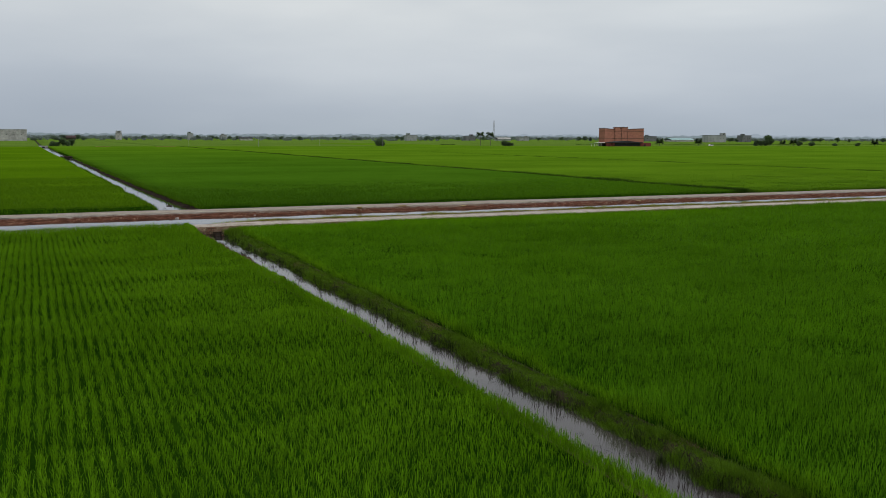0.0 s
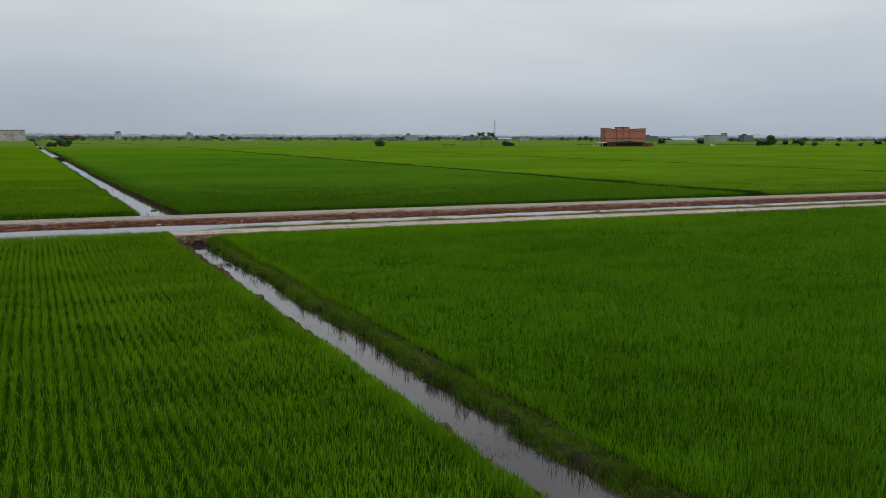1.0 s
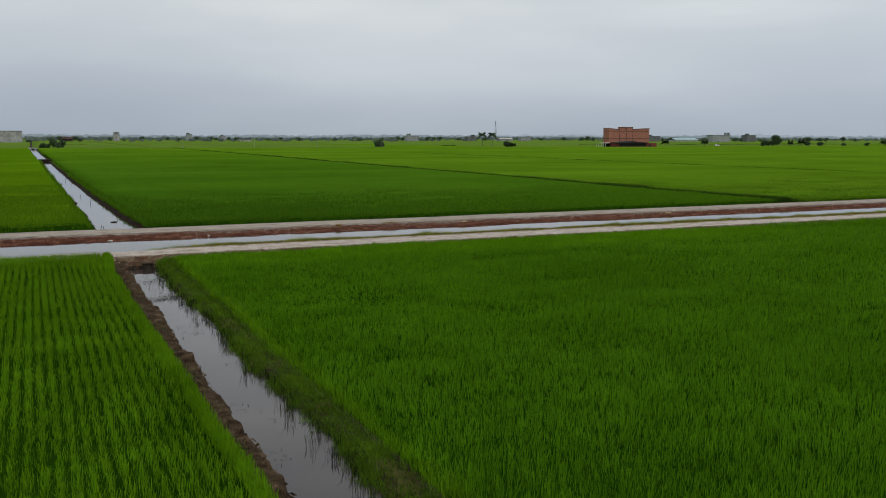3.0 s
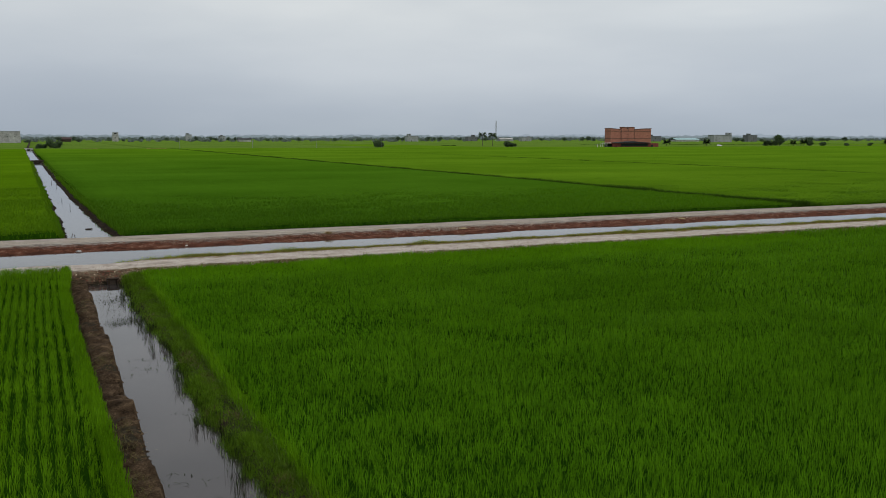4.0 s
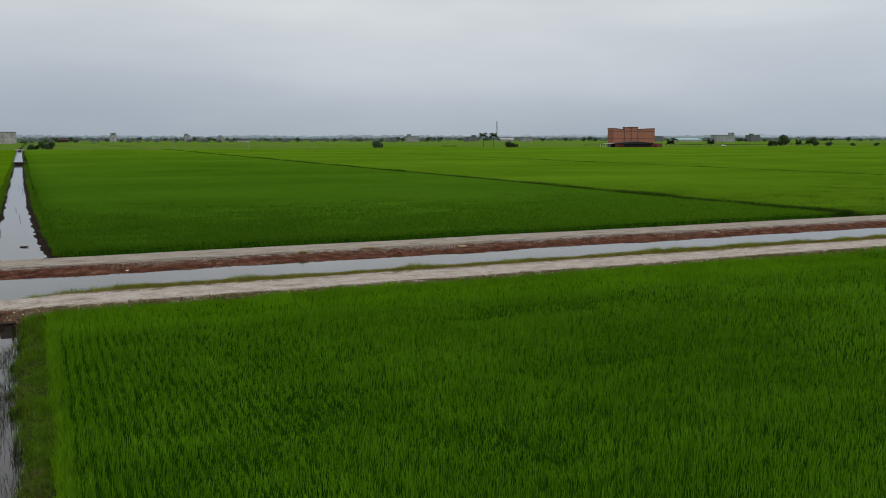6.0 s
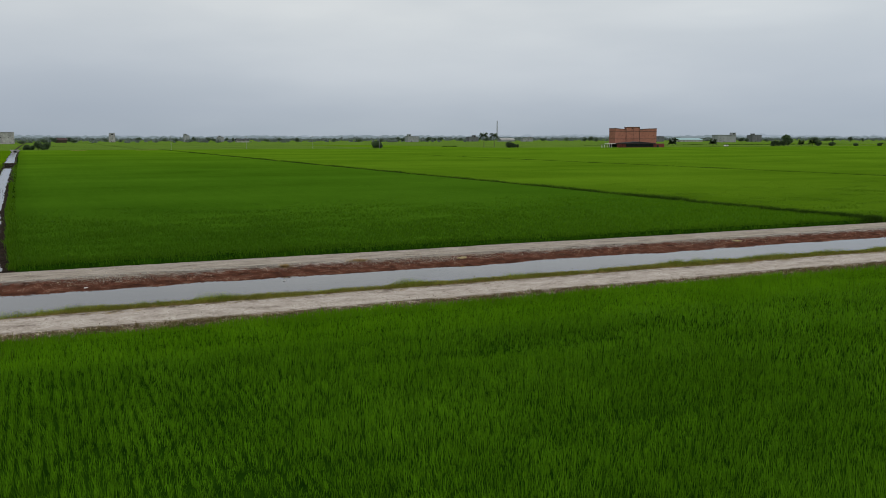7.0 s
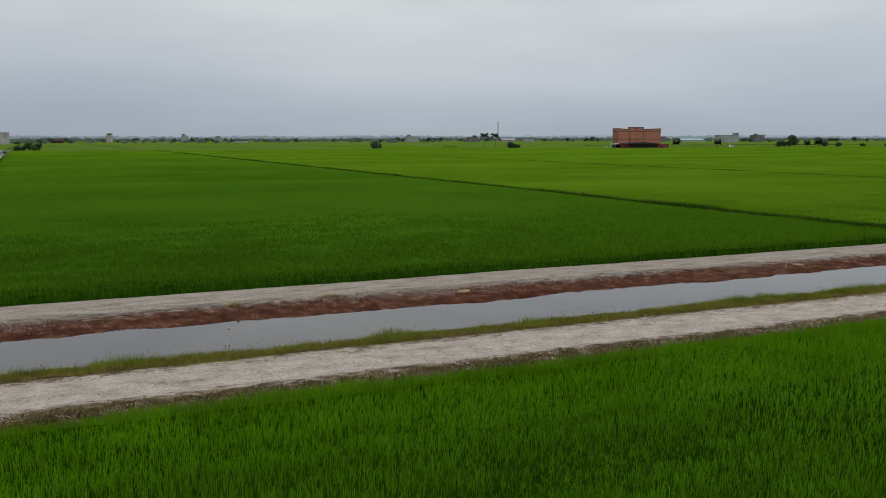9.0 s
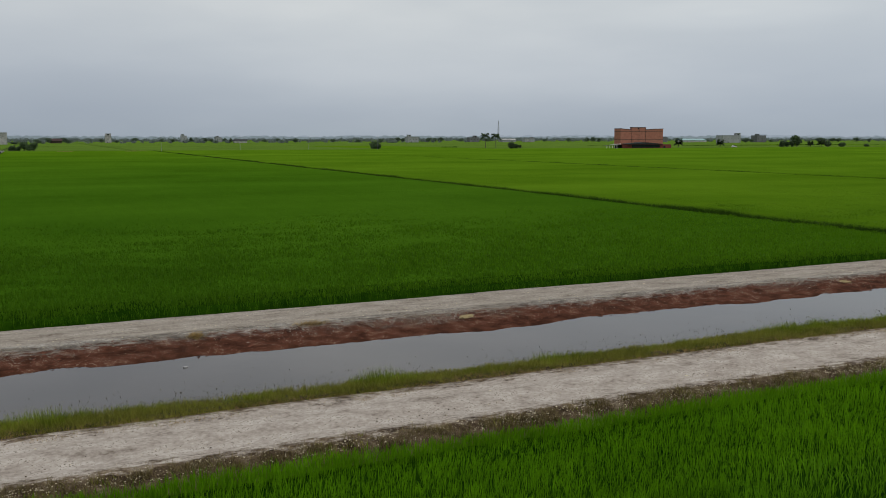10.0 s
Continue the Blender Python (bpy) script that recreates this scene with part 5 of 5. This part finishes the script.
        spine = [top + out * reach * t * (1 - 0.25 * max(rise, 0) * t) + Vector((0, 0, reach * (rise * 0.95 * t - (0.60 if low else 0.95) * t * t))) for t in (0, 0.25, 0.5, 0.75, 1.0)]
        for i in range(4):
            for j in range(5):
                q = spine[i].lerp(spine[i + 1], j / 5)
                long = reach * 0.32 * (0.45 + math.sin(math.pi * (0.12 + 0.80 * (i + j / 5) / 4)))
                for sgn in (-1, 1):
                    tip = q + side * sgn * long * 0.8 + out * long * 0.35 - Vector((0, 0, long * (0.2 if low else 0.45)))
                    b = len(verts)
                    verts += [q - out * wide, q + out * wide * 1.3, tip]
                    loops += [b, b + 1, b + 2]
                    sizes.append(3)
    crown = from_arrays("crown", [tuple(v) for v in verts], loops, sizes, LEAF_PALM)
    crown.parent = ob
    tagged(crown, "drooping feathery palm fronds")
    return ob


ROUND = "rounded dark green tree standing among the paddies"
BUSH = "low spreading dark green bush at a paddy's edge"
TALLP = "tall coconut palm with drooping fronds beside the farm road"
SMALLP = "short oil palm with arching fronds beside the farm road"
seed = 300
for bearing, far, tall, wide, name, label in (
        (1.20, 600, 3.6, 4.8, "bush", BUSH), (1.47, 606, 3.0, 4.0, "bush", BUSH), (1.79, 604, 5.7, 6.0, "tree", ROUND), (2.02, 597, 3.8, 4.6, "bush", BUSH), (2.25, 600, 5.0, 5.0, "tree", ROUND),
        (0.20, 1154, 3.5, 9.4, "bush", BUSH), (1.32, 1191, 6.1, 10.6, "tree", ROUND), (1.77, 1324, 7.7, 9.5, "tree", ROUND), (2.58, 1342, 8.3, 10.7, "tree", ROUND), (2.89, 1189, 5.5, 9.5, "tree", ROUND),
        (4.51, 1410, 6.6, 7.2, "tree", ROUND), (5.32, 1423, 4.1, 6.0, "bush", BUSH), (6.34, 1434, 7.8, 9.7, "tree", ROUND), (7.80, 1550, 6.6, 8.3, "tree", ROUND), (8.41, 1550, 5.4, 10.9, "tree", ROUND),
        (9.47, 1550, 8.9, 6.7, "tree", ROUND), (10.33, 1550, 7.4, 12.3, "tree", ROUND), (10.63, 1550, 5.7, 9.9, "tree", ROUND), (11.44, 1546, 7.5, 7.5, "tree", ROUND), (11.85, 1350, 7.5, 5.7, "tree", ROUND),
        (13.77, 1502, 5.0, 8.8, "bush", BUSH), (14.58, 1522, 7.0, 8.9, "tree", ROUND), (15.72, 1219, 7.1, 7.9, "tree", ROUND), (17.98, 1355, 6.2, 8.0, "tree", ROUND), (19.45, 1431, 5.7, 10.4, "bush", BUSH),
        (20.71, 630, 5.4, 7.3, "bush", BUSH), (20.96, 633, 4.2, 5.4, "bush", BUSH), (20.88, 1179, 6.5, 6.6, "tree", ROUND), (21.57, 1433, 5.8, 7.9, "tree", ROUND), (21.93, 1462, 8.7, 9.2, "tree", ROUND), (22.23, 1475, 7.4, 7.9, "tree", ROUND),
        (23.80, 1436, 8.2, 12.0, "tree", ROUND), (24.16, 1445, 7.5, 10.7, "tree", ROUND), (24.56, 1442, 8.5, 10.7, "tree", ROUND), (25.83, 1550, 6.5, 10.3, "tree", ROUND), (27.45, 1550, 6.7, 12.1, "tree", ROUND),
        (28.81, 662, 5.3, 6.6, "bush", BUSH), (29.09, 665, 3.6, 4.4, "bush", BUSH), (30.99, 1550, 6.6, 10.7, "tree", ROUND), (32.43, 1440, 7.8, 8.9, "tree", ROUND), (33.52, 1463, 8.4, 11.2, "tree", ROUND), (33.88, 1460, 9.5, 12.6, "tree", ROUND),
        (34.28, 1473, 7.0, 8.4, "tree", ROUND), (39.09, 1550, 7.8, 11.6, "tree", ROUND), (41.47, 1376, 8.1, 8.7, "tree", ROUND), (42.74, 1399, 7.3, 11.7, "tree", ROUND), (43.09, 1459, 6.7, 8.8, "tree", ROUND), (44.21, 1550, 5.1, 8.5, "bush", BUSH),
        (44.26, 815, 5.1, 5.9, "bush", BUSH), (44.51, 821, 4.6, 5.6, "bush", BUSH), (44.98, 804, 9.5, 9.8, "tree", ROUND), (44.77, 811, 5.1, 5.1, "bush", BUSH), (46.64, 843, 5.4, 6.5, "bush", BUSH), (47.33, 830, 3.9, 6.5, "bush", BUSH),
        (46.89, 1550, 8.0, 18.7, "tree", ROUND), (47.50, 1550, 7.5, 12.1, "tree", ROUND), (47.80, 1550, 7.7, 10.6, "tree", ROUND), (48.74, 1550, 8.7, 10.0, "tree", ROUND), (49.37, 1550, 6.8, 6.2, "tree", ROUND),
        (48.61, 852, 2.9, 5.2, "bush", BUSH), (49.81, 861, 3.1, 5.5, "bush", BUSH), (51.15, 1550, 7.8, 10.3, "tree", ROUND), (51.96, 1367, 9.1, 10.6, "tree", ROUND), (53.17, 925, 6.6, 7.9, "tree", ROUND), (-0.61, 1224, 5.8, 9.3, "tree", ROUND)):
    seed += 1
    px_, py_ = spot(bearing, far)
    tree(px_, py_, tall, wide, seed, label, name, 0.02 if name == "bush" else 0.10, 1900 if far < 900 else 900, LEAF_DARK if far < 1000 else LEAF_HAZED)
for bearing, far, tall, reach, label in ((27.29, 689, 11.0, 4.2, TALLP), (27.91, 711, 11.0, 4.2, TALLP), (38.52, 764, 7.8, 4.0, SMALLP), (40.86, 784, 7.3, 3.7, SMALLP), (45.76, 834, 6.2, 3.3, SMALLP), (46.34, 842, 7.7, 3.6, SMALLP), (50.73, 873, 7.3, 3.4, SMALLP), (29.32, 667, 3.2, 2.2, SMALLP)):
    seed += 1
    palm(*spot(bearing, far), tall, reach if label == TALLP else tall * 0.52, seed, label, label == SMALLP)


# ---- buildings far off ----
def brick_house():
    """A tall windowless house of bare brick with a stair tower amid its front."""
    ob = tagged(holder("brick_house", 385.7, 547.9, FIELD), "tall windowless orange brick house with a stair tower", "house")
    w, d, h = 35.5, 7.4, 12.8
    a, b = 9.1, 20.4
    part("wall", box(0, w, 0, d, 0, h), BRICK, ob)
    # parapets that dip towards the tower
    part("parapet", prism([(0, h), (a, h), (a, h + 0.12), (0, h + 0.85)], -0.06, d + 0.06), BRICK, ob)
    part("parapet", prism([(b, h), (w, h), (w, h + 0.85), (b, h + 0.12)], -0.06, d + 0.06), BRICK, ob)
    part("coping", prism([(-0.15, h + 0.86), (a, h + 0.13), (a, h + 0.42), (-0.15, h + 1.15)], -0.2, d + 0.2), BRICK_DARK, ob, "dark concrete coping")
    part("coping", prism([(b, h + 0.13), (w + 0.15, h + 0.86), (w + 0.15, h + 1.15), (b, h + 0.42)], -0.2, d + 0.2), BRICK_DARK, ob, "dark concrete coping")
    tower = part("stair_tower", box(a, b, -0.25, 2.2, 0, h + 1.7), BRICK, ob)
    part("coping", box(a - 0.2, b + 0.2, -0.45, 2.4, h + 1.7, h + 2.0), BRICK_DARK, tower, "dark concrete coping")
    part("window", box(a + 4.5, a + 5.5, -0.31, -0.26, h + 0.6, h + 1.4), OPENING, tower)
    for z in (6.3, 11.6):
        part("floor_band", box(-0.09, a - 0.02, -0.09, d + 0.09, z, z + 0.35), BRICK_DARK, ob, "dark concrete floor band")
        part("floor_band", box(b + 0.02, w + 0.09, -0.09, d + 0.09, z, z + 0.35), BRICK_DARK, ob, "dark concrete floor band")
        part("floor_band", box(a - 0.1, b + 0.1, -0.34, -0.26, z, z + 0.35), BRICK_DARK, ob, "dark concrete floor band")
    for x in (a - 0.3, a + 5.8, b):
        part("pilaster", box(x - 0.12, x + 0.12, -0.42, -0.345, 0, h + 1.2), BRICK_DARK, ob, "dark concrete pilaster")
    for x in (2.7, 6.0, 24.0, 28.5, 32.6):
        for z in (3.9, 8.8):
            part("vent", box(x - 0.14, x + 0.14, -0.045, -0.005, z, z + 0.14), OPENING, ob)
    shed = tagged(holder("long_shed", 383.0, 533.0, FIELD), "long low shed with a red wall and dark sheet roof", "shed")
    part("wall", box(-2.4, 33.5, 0, 6.0, 0, 3.2), RED_WALL, shed)
    part("roof", prism([(-3.0, 3.25), (25.5, 3.25), (25.5, 3.5), (11.0, 4.7), (-3.0, 3.7)], -1.4, 6.5), DARK_ROOF, shed)
    part("opening", box(1.0, 24.0, -0.06, -0.01, 1.0, 3.0), OPENING, shed)
    part("door", box(27.0, 28.6, -0.06, -0.01, 0.0, 2.1), OPENING, shed)
    lean = tagged(holder("open_shelter", 370.5, 541.0, FIELD), "open shelter with a pale roof on white posts", "shelter")
    part("roof", prism([(5.0, 3.1), (17.5, 3.5), (17.5, 3.75), (5.0, 3.3)], 0, 5.0), WHITE_PAINT, lean, "pale sheet roof")
    part("side_roof", prism([(-1.0, 2.4), (4.9, 2.6), (4.9, 2.75), (-1.0, 2.5)], 0, 4.0), DARK_ROOF, lean, "dark low sheet roof")
    for x in (-0.6, 1.6, 3.8, 5.6, 7.4):
        part("post", box(x - 0.12, x + 0.12, 0.1, 0.34, 0, 2.45 if x < 5 else 3.1), WHITE_PAINT, lean)
    part("back_wall", box(8.0, 17.0, 4.2, 4.4, 0, 3.0), DARK_ROOF, lean)


def block_house(bearing, far, w, d, h, tower, material, label, turn=0.0, openings=4):
    """A plain plastered house with a parapet and a stair tower (start, end, height over the roof)."""
    x, y = spot(bearing, far)
    ob = tagged(holder("cement_house", x, y, FIELD, turn), label, "house", "cement houses in the distance")
    part("wall", box(-w / 2, w / 2, 0, d, 0, h), material, ob)
    part("parapet", box(-w / 2 - 0.1, w / 2 + 0.1, -0.1, 0.12, h, h + 0.45), material, ob)
    part("parapet", box(-w / 2 - 0.1, -w / 2 + 0.12, 0.13, d, h, h + 0.45), material, ob)
    part("roof_slab", box(-w / 2 - 0.2, w / 2 + 0.2, -0.2, d + 0.1, h - 0.35, h - 0.15), CONCRETE_DARK, ob, "darker roof slab edge")
    if tower:
        a, b, t = tower
        part("stair_tower", box(a, b, 0.5, min(d, 5.0), h + 0.01, h + t), material, ob)
        part("tower_roof", box(a - 0.2, b + 0.2, 0.3, min(d, 5.0) + 0.2, h + t, h + t + 0.25), CONCRETE_DARK, ob)
        part("tower_opening", box(a + (b - a) * 0.3, a + (b - a) * 0.7, 0.44, 0.49, h + t * 0.35, h + t * 0.8), OPENING, ob)
    for k in range(openings):
        xx = -w / 2 + w * (k + 0.7) / (openings + 0.4)
        part("window", box(xx - 0.45, xx + 0.45, -0.04, -0.005, h * 0.55, h * 0.55 + 0.8), OPENING, ob)
    part("door", box(-w * 0.18, -w * 0.18 + 1.0, -0.04, -0.005, 0, 2.1), OPENING, ob)
    return ob


def gable_shed(bearing, far, w, d, h, rise, wall, roof, label, name="shed"):
    x, y = spot(bearing, far)
    ob = tagged(holder(name, x, y, FIELD, -90), label, name)
    part("wall", box(0, d, -w / 2, w / 2, 0, h), wall, ob)
    part("roof", prism([(-0.6, h), (d / 2, h + rise), (d + 0.6, h), (d + 0.6, h + 0.15), (d / 2, h + rise + 0.18), (-0.6, h + 0.15)], -w / 2 - 0.6, w / 2 + 0.6), roof, ob)
    for k in range(3):
        part("opening", box(-0.05, -0.005, -w / 2 + w * (k + 0.6) / 3.4, -w / 2 + w * (k + 1.2) / 3.4, 0.4, h * 0.75), OPENING, ob)
    return ob


brick_house()
block_house(-1.42, 1122, 50.1, 13.5, 13.0, None, CONCRETE_PALE, "long weathered pale cement house among paddies", 0, 6)
block_house(4.89, 1422, 8.4, 8.4, 9.9, (-4.0, 4.0, 3.6), CONCRETE_PALE, "narrow pale cement tower house", 0, 1)
block_house(9.07, 1550, 8.9, 8.9, 10.6, (-4.4, 0.6, 2.4), CONCRETE, "narrow grey cement tower house", 0, 1)
block_house(11.06, 1550, 9.9, 9.9, 8.1, (-3.7, 1.2, 2.0), CONCRETE, "small grey cement house", 0, 2)
block_house(22.88, 1419, 18.0, 11.9, 8.7, (-8.9, -3.4, 3.2), CONCRETE, "grey cement house with a corner stair tower", 0, 3)
block_house(26.66, 1550, 18.1, 10.9, 7.7, (-1.2, 4.8, 3.1), CONCRETE_DARK, "dark grey cement house with a stair tower", 0, 3)
block_house(30.07, 1550, 18.9, 10.0, 6.2, (2.2, 7.2, 2.2), CONCRETE, "low grey cement house", 0, 3)
block_house(38.00, 1550, 24.4, 11.0, 8.8, (-9.8, -4.9, 2.4), CONCRETE_DARK, "dark grey cement house partly hidden by trees", 0, 3)
block_house(41.96, 1383, 33.4, 13.1, 10.5, (8.7, 16.5, 3.3), CONCRETE, "broad grey cement house with a rooftop stair tower", 0, 5)
block_house(43.69, 1550, 19.1, 12.6, 10.7, (-9.5, -4.2, 2.4), CONCRETE_DARK, "dark grey cement house with a corner tower", 0, 3)
gable_shed(12.34, 1357, 18.2, 10.0, 3.3, 1.9, CONCRETE_PALE, DARK_ROOF, "low pale farm shed with a dark roof")
gable_shed(28.59, 1550, 25.2, 12.6, 3.5, 2.3, CONCRETE, CONCRETE_PALE, "low farm shed with a pale sheet roof")
gable_shed(39.46, 1550, 46.9, 20.3, 3.3, 2.5, CONCRETE_PALE, TEAL_ROOF, "wide warehouse with a teal sheet roof", "warehouse")
gable_shed(2.15, 1336, 14.2, 9.5, 3.6, 2.8, TIMBER, RED_ROOF, "dark timber farmhouse with a red roof", "farmhouse")


def lattice_mast(bearing, far, tall):
    x, y = spot(bearing, far)
    ob = tagged(holder("lattice_mast", x, y, FIELD), "tall thin steel lattice communication mast", "mast")
    half = lambda z: 1.3 * (1 - z / tall) + 0.35
    for sx, sy in ((-1, -1), (1, -1), (1, 1), (-1, 1)):
        pts = [(sx * half(z), sy * half(z), z) for z in (0, tall)]
        part("leg", tube(pts, [0.16, 0.12], 5), STEEL, ob)
    n = 12
    for k in range(n):
        z0, z1 = tall * k / n, tall * (k + 1) / n
        bm = bmesh.new()
        a, b = half(z0), half(z1)
        ring = [(-1, -1), (1, -1), (1, 1), (-1, 1)]
        for i in range(4):
            p, q = ring[i], ring[(i + 1) % 4]
            for s0, s1 in (((p[0] * a, p[1] * a, z0), (q[0] * b, q[1] * b, z1)), ((q[0] * a, q[1] * a, z0), (p[0] * b, p[1] * b, z1))):
                t2 = tube([s0, s1], [0.05, 0.05], 4)
                me = join_bm(t2)
                bm.from_mesh(me)
                bpy.data.meshes.remove(me)
        part("bracing", bm, STEEL, ob)
    part("antenna", tube([(0, 0, tall), (0, 0, tall + 2.2)], [0.10, 0.05], 5), STEEL, ob)
    for k in range(3):
        part("dish", tube([(0.9 * math.cos(2.1 * k), 0.9 * math.sin(2.1 * k), tall * 0.86 - k), (0.9 * math.cos(2.1 * k), 0.9 * math.sin(2.1 * k), tall * 0.86 - k + 1.5)], [0.25, 0.25], 6), WHITE_PAINT, ob)


lattice_mast(28.13, 1500, 34.0)


def power_pole(x, y, tall=7.8):
    ob = tagged(holder("power_pole", x, y, FIELD), "slim pale concrete power pole in the paddy", "pole", "power poles")
    part("shaft", tube([(0, 0, -0.5), (0, 0, tall * 0.5), (0, 0, tall)], [0.095, 0.08, 0.06], 8), CONCRETE, ob)
    part("crossarm", box(-0.8, 0.8, -0.05, 0.05, tall - 0.55, tall - 0.43), STEEL, ob)
    for k in (-0.7, 0, 0.7):
        part("insulator", tube([(k, 0, tall - 0.42), (k, 0, tall - 0.2)], [0.06, 0.04], 6), WHITE_PAINT, ob)
    return ob


first_pole = power_pole(85.0, 540.0, 8.6)
for x in (130.0, 173.0, 217.0):
    copy_thing(first_pole, pose(x, min(566.0, 540.0 + (x - 85) * 0.35), FIELD))


def car(bearing, far, turn):
    x, y = spot(bearing, far)
    ob = tagged(holder("car", x, y, 0.05, turn), "small white car on the distant farm road", "car")
    body = prism([(-2.0, 0.30), (2.0, 0.30), (2.05, 0.62), (1.95, 0.82), (1.05, 0.93), (-1.75, 0.95), (-2.02, 0.8)], -0.82, 0.82)
    bmesh.ops.bevel(body, geom=list(body.edges), offset=0.06, segments=2, affect="EDGES")
    part("body", body, CAR_WHITE, ob)
    part("cabin", prism([(-1.65, 0.94), (0.95, 0.94), (0.35, 1.42), (-1.25, 1.45)], -0.68, 0.68), CAR_WHITE, ob)
    for s in (-1, 1):
        y0, y1 = sorted((s * 0.685, s * 0.70))
        part("window", prism([(-1.45, 1.0), (0.75, 1.0), (0.30, 1.34), (-1.18, 1.36)], y0, y1), GLASS_DARK, ob)
        for xx in (-1.25, 1.25):
            bm = bmesh.new()
            bmesh.ops.create_cone(bm, cap_ends=True, segments=14, radius1=0.31, radius2=0.31, depth=0.2, matrix=pose(xx, s * 0.76, 0.31, 90))
            wheel = part("wheel", bm, RUBBER, ob)
            rim = bmesh.new()
            bmesh.ops.create_cone(rim, cap_ends=True, segments=10, radius1=0.18, radius2=0.18, depth=0.22, matrix=pose(xx, s * 0.765, 0.31, 90))
            part("rim", rim, STEEL, wheel)


tagged(sheet("road_distant", spread((-400, 1600, 100)), np.array([570.0, 573.0, 576.0]), lambda x, y: np.full(np.shape(x), -0.02), LIME), "distant pale farm road between paddies", "road", kind="structure")
car(41.6, 764, 0)


def hedgerow(x0, x1, y, seed, label):
    r = np.random.RandomState(seed)
    n = int((x1 - x0) * 4)
    x = r.uniform(x0, x1, n)
    tagged(tufts("hedgerow", x, y + r.normal(0, 0.6, n), np.full(n, FIELD), 6, (0.8, 1.5), (0.25, 0.5), GRASS_BUND, seed + 1, (0.1, 0.6), 0.4, False, 0.8 + 0.3 * lattice(x, x * 0, 25.0, seed)), label, "hedge", kind="stuff")


hedgerow(455, 1150, 690, 431, "low dark hedge along a distant farm road")
hedgerow(20, 50, 824, 433, "short dark hedge beside the straight ditch")
hedgerow(302, 314, 655, 435, "short dark hedge among distant paddies")


# pale straw tufts standing in for bare earth strips in the paddies
for x0, x1, y0 in ((34.5, 41.5, 548.0), (67.5, 78.0, 545.0)):
    n = 420
    r = np.random.RandomState(int(x0))
    x = r.uniform(x0, x1, n)
    tagged(tufts("straw", x, y0 + r.normal(0, 0.8, n), np.full(n, 0.36), 3, (0.15, 0.35), (0.10, 0.22), STRAW, int(x1), (0.8, 2.0), 0.3, False), "bare earth strip in a distant paddy, drawn as pale straw", "straw", kind="stuff")


# ---- woods on the horizon ----
def far_woods(y0, y1, x0, x1, count, seed, tall, label, material):
    """A loose belt of trees too far to count."""
    r = np.random.RandomState(seed)
    x = r.uniform(x0, x1, count)
    y = r.uniform(y0, y1, count)
    keep = lattice(x, y, 120.0, seed) > -0.25
    x, y = x[keep], y[keep]
    h = r.uniform(*tall, len(x)) * (0.8 + 0.35 * lattice(x, y, 60.0, seed + 1))
    lobes = [(a, b, FIELD + c * 0.5, c * r.uniform(0.5, 1.2), c * 0.52) for a, b, c in zip(x, y, h)]
    v, l, s = leaf_cloud(lobes, 22 * len(lobes), 1.2, seed + 2)
    return tagged(from_arrays("far_woods", v, l, s, material), label, "woods", kind="stuff")


# haze over the far woods is put into this pale blue-grey leaf colour
WOOD_FAR = leafy("hazed_distant_leaf", (0.145, 0.180, 0.170), (0.190, 0.225, 0.208), 0.02, 0.5, vary=0.3)
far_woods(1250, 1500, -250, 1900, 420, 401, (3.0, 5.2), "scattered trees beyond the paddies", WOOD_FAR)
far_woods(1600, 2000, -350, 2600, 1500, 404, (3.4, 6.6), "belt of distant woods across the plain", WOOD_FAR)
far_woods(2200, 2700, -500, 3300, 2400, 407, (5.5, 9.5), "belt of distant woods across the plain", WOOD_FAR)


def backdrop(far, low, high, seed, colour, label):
    """Hazy distance: a ragged strip far beyond the fields, glowing in the haze's own colour."""
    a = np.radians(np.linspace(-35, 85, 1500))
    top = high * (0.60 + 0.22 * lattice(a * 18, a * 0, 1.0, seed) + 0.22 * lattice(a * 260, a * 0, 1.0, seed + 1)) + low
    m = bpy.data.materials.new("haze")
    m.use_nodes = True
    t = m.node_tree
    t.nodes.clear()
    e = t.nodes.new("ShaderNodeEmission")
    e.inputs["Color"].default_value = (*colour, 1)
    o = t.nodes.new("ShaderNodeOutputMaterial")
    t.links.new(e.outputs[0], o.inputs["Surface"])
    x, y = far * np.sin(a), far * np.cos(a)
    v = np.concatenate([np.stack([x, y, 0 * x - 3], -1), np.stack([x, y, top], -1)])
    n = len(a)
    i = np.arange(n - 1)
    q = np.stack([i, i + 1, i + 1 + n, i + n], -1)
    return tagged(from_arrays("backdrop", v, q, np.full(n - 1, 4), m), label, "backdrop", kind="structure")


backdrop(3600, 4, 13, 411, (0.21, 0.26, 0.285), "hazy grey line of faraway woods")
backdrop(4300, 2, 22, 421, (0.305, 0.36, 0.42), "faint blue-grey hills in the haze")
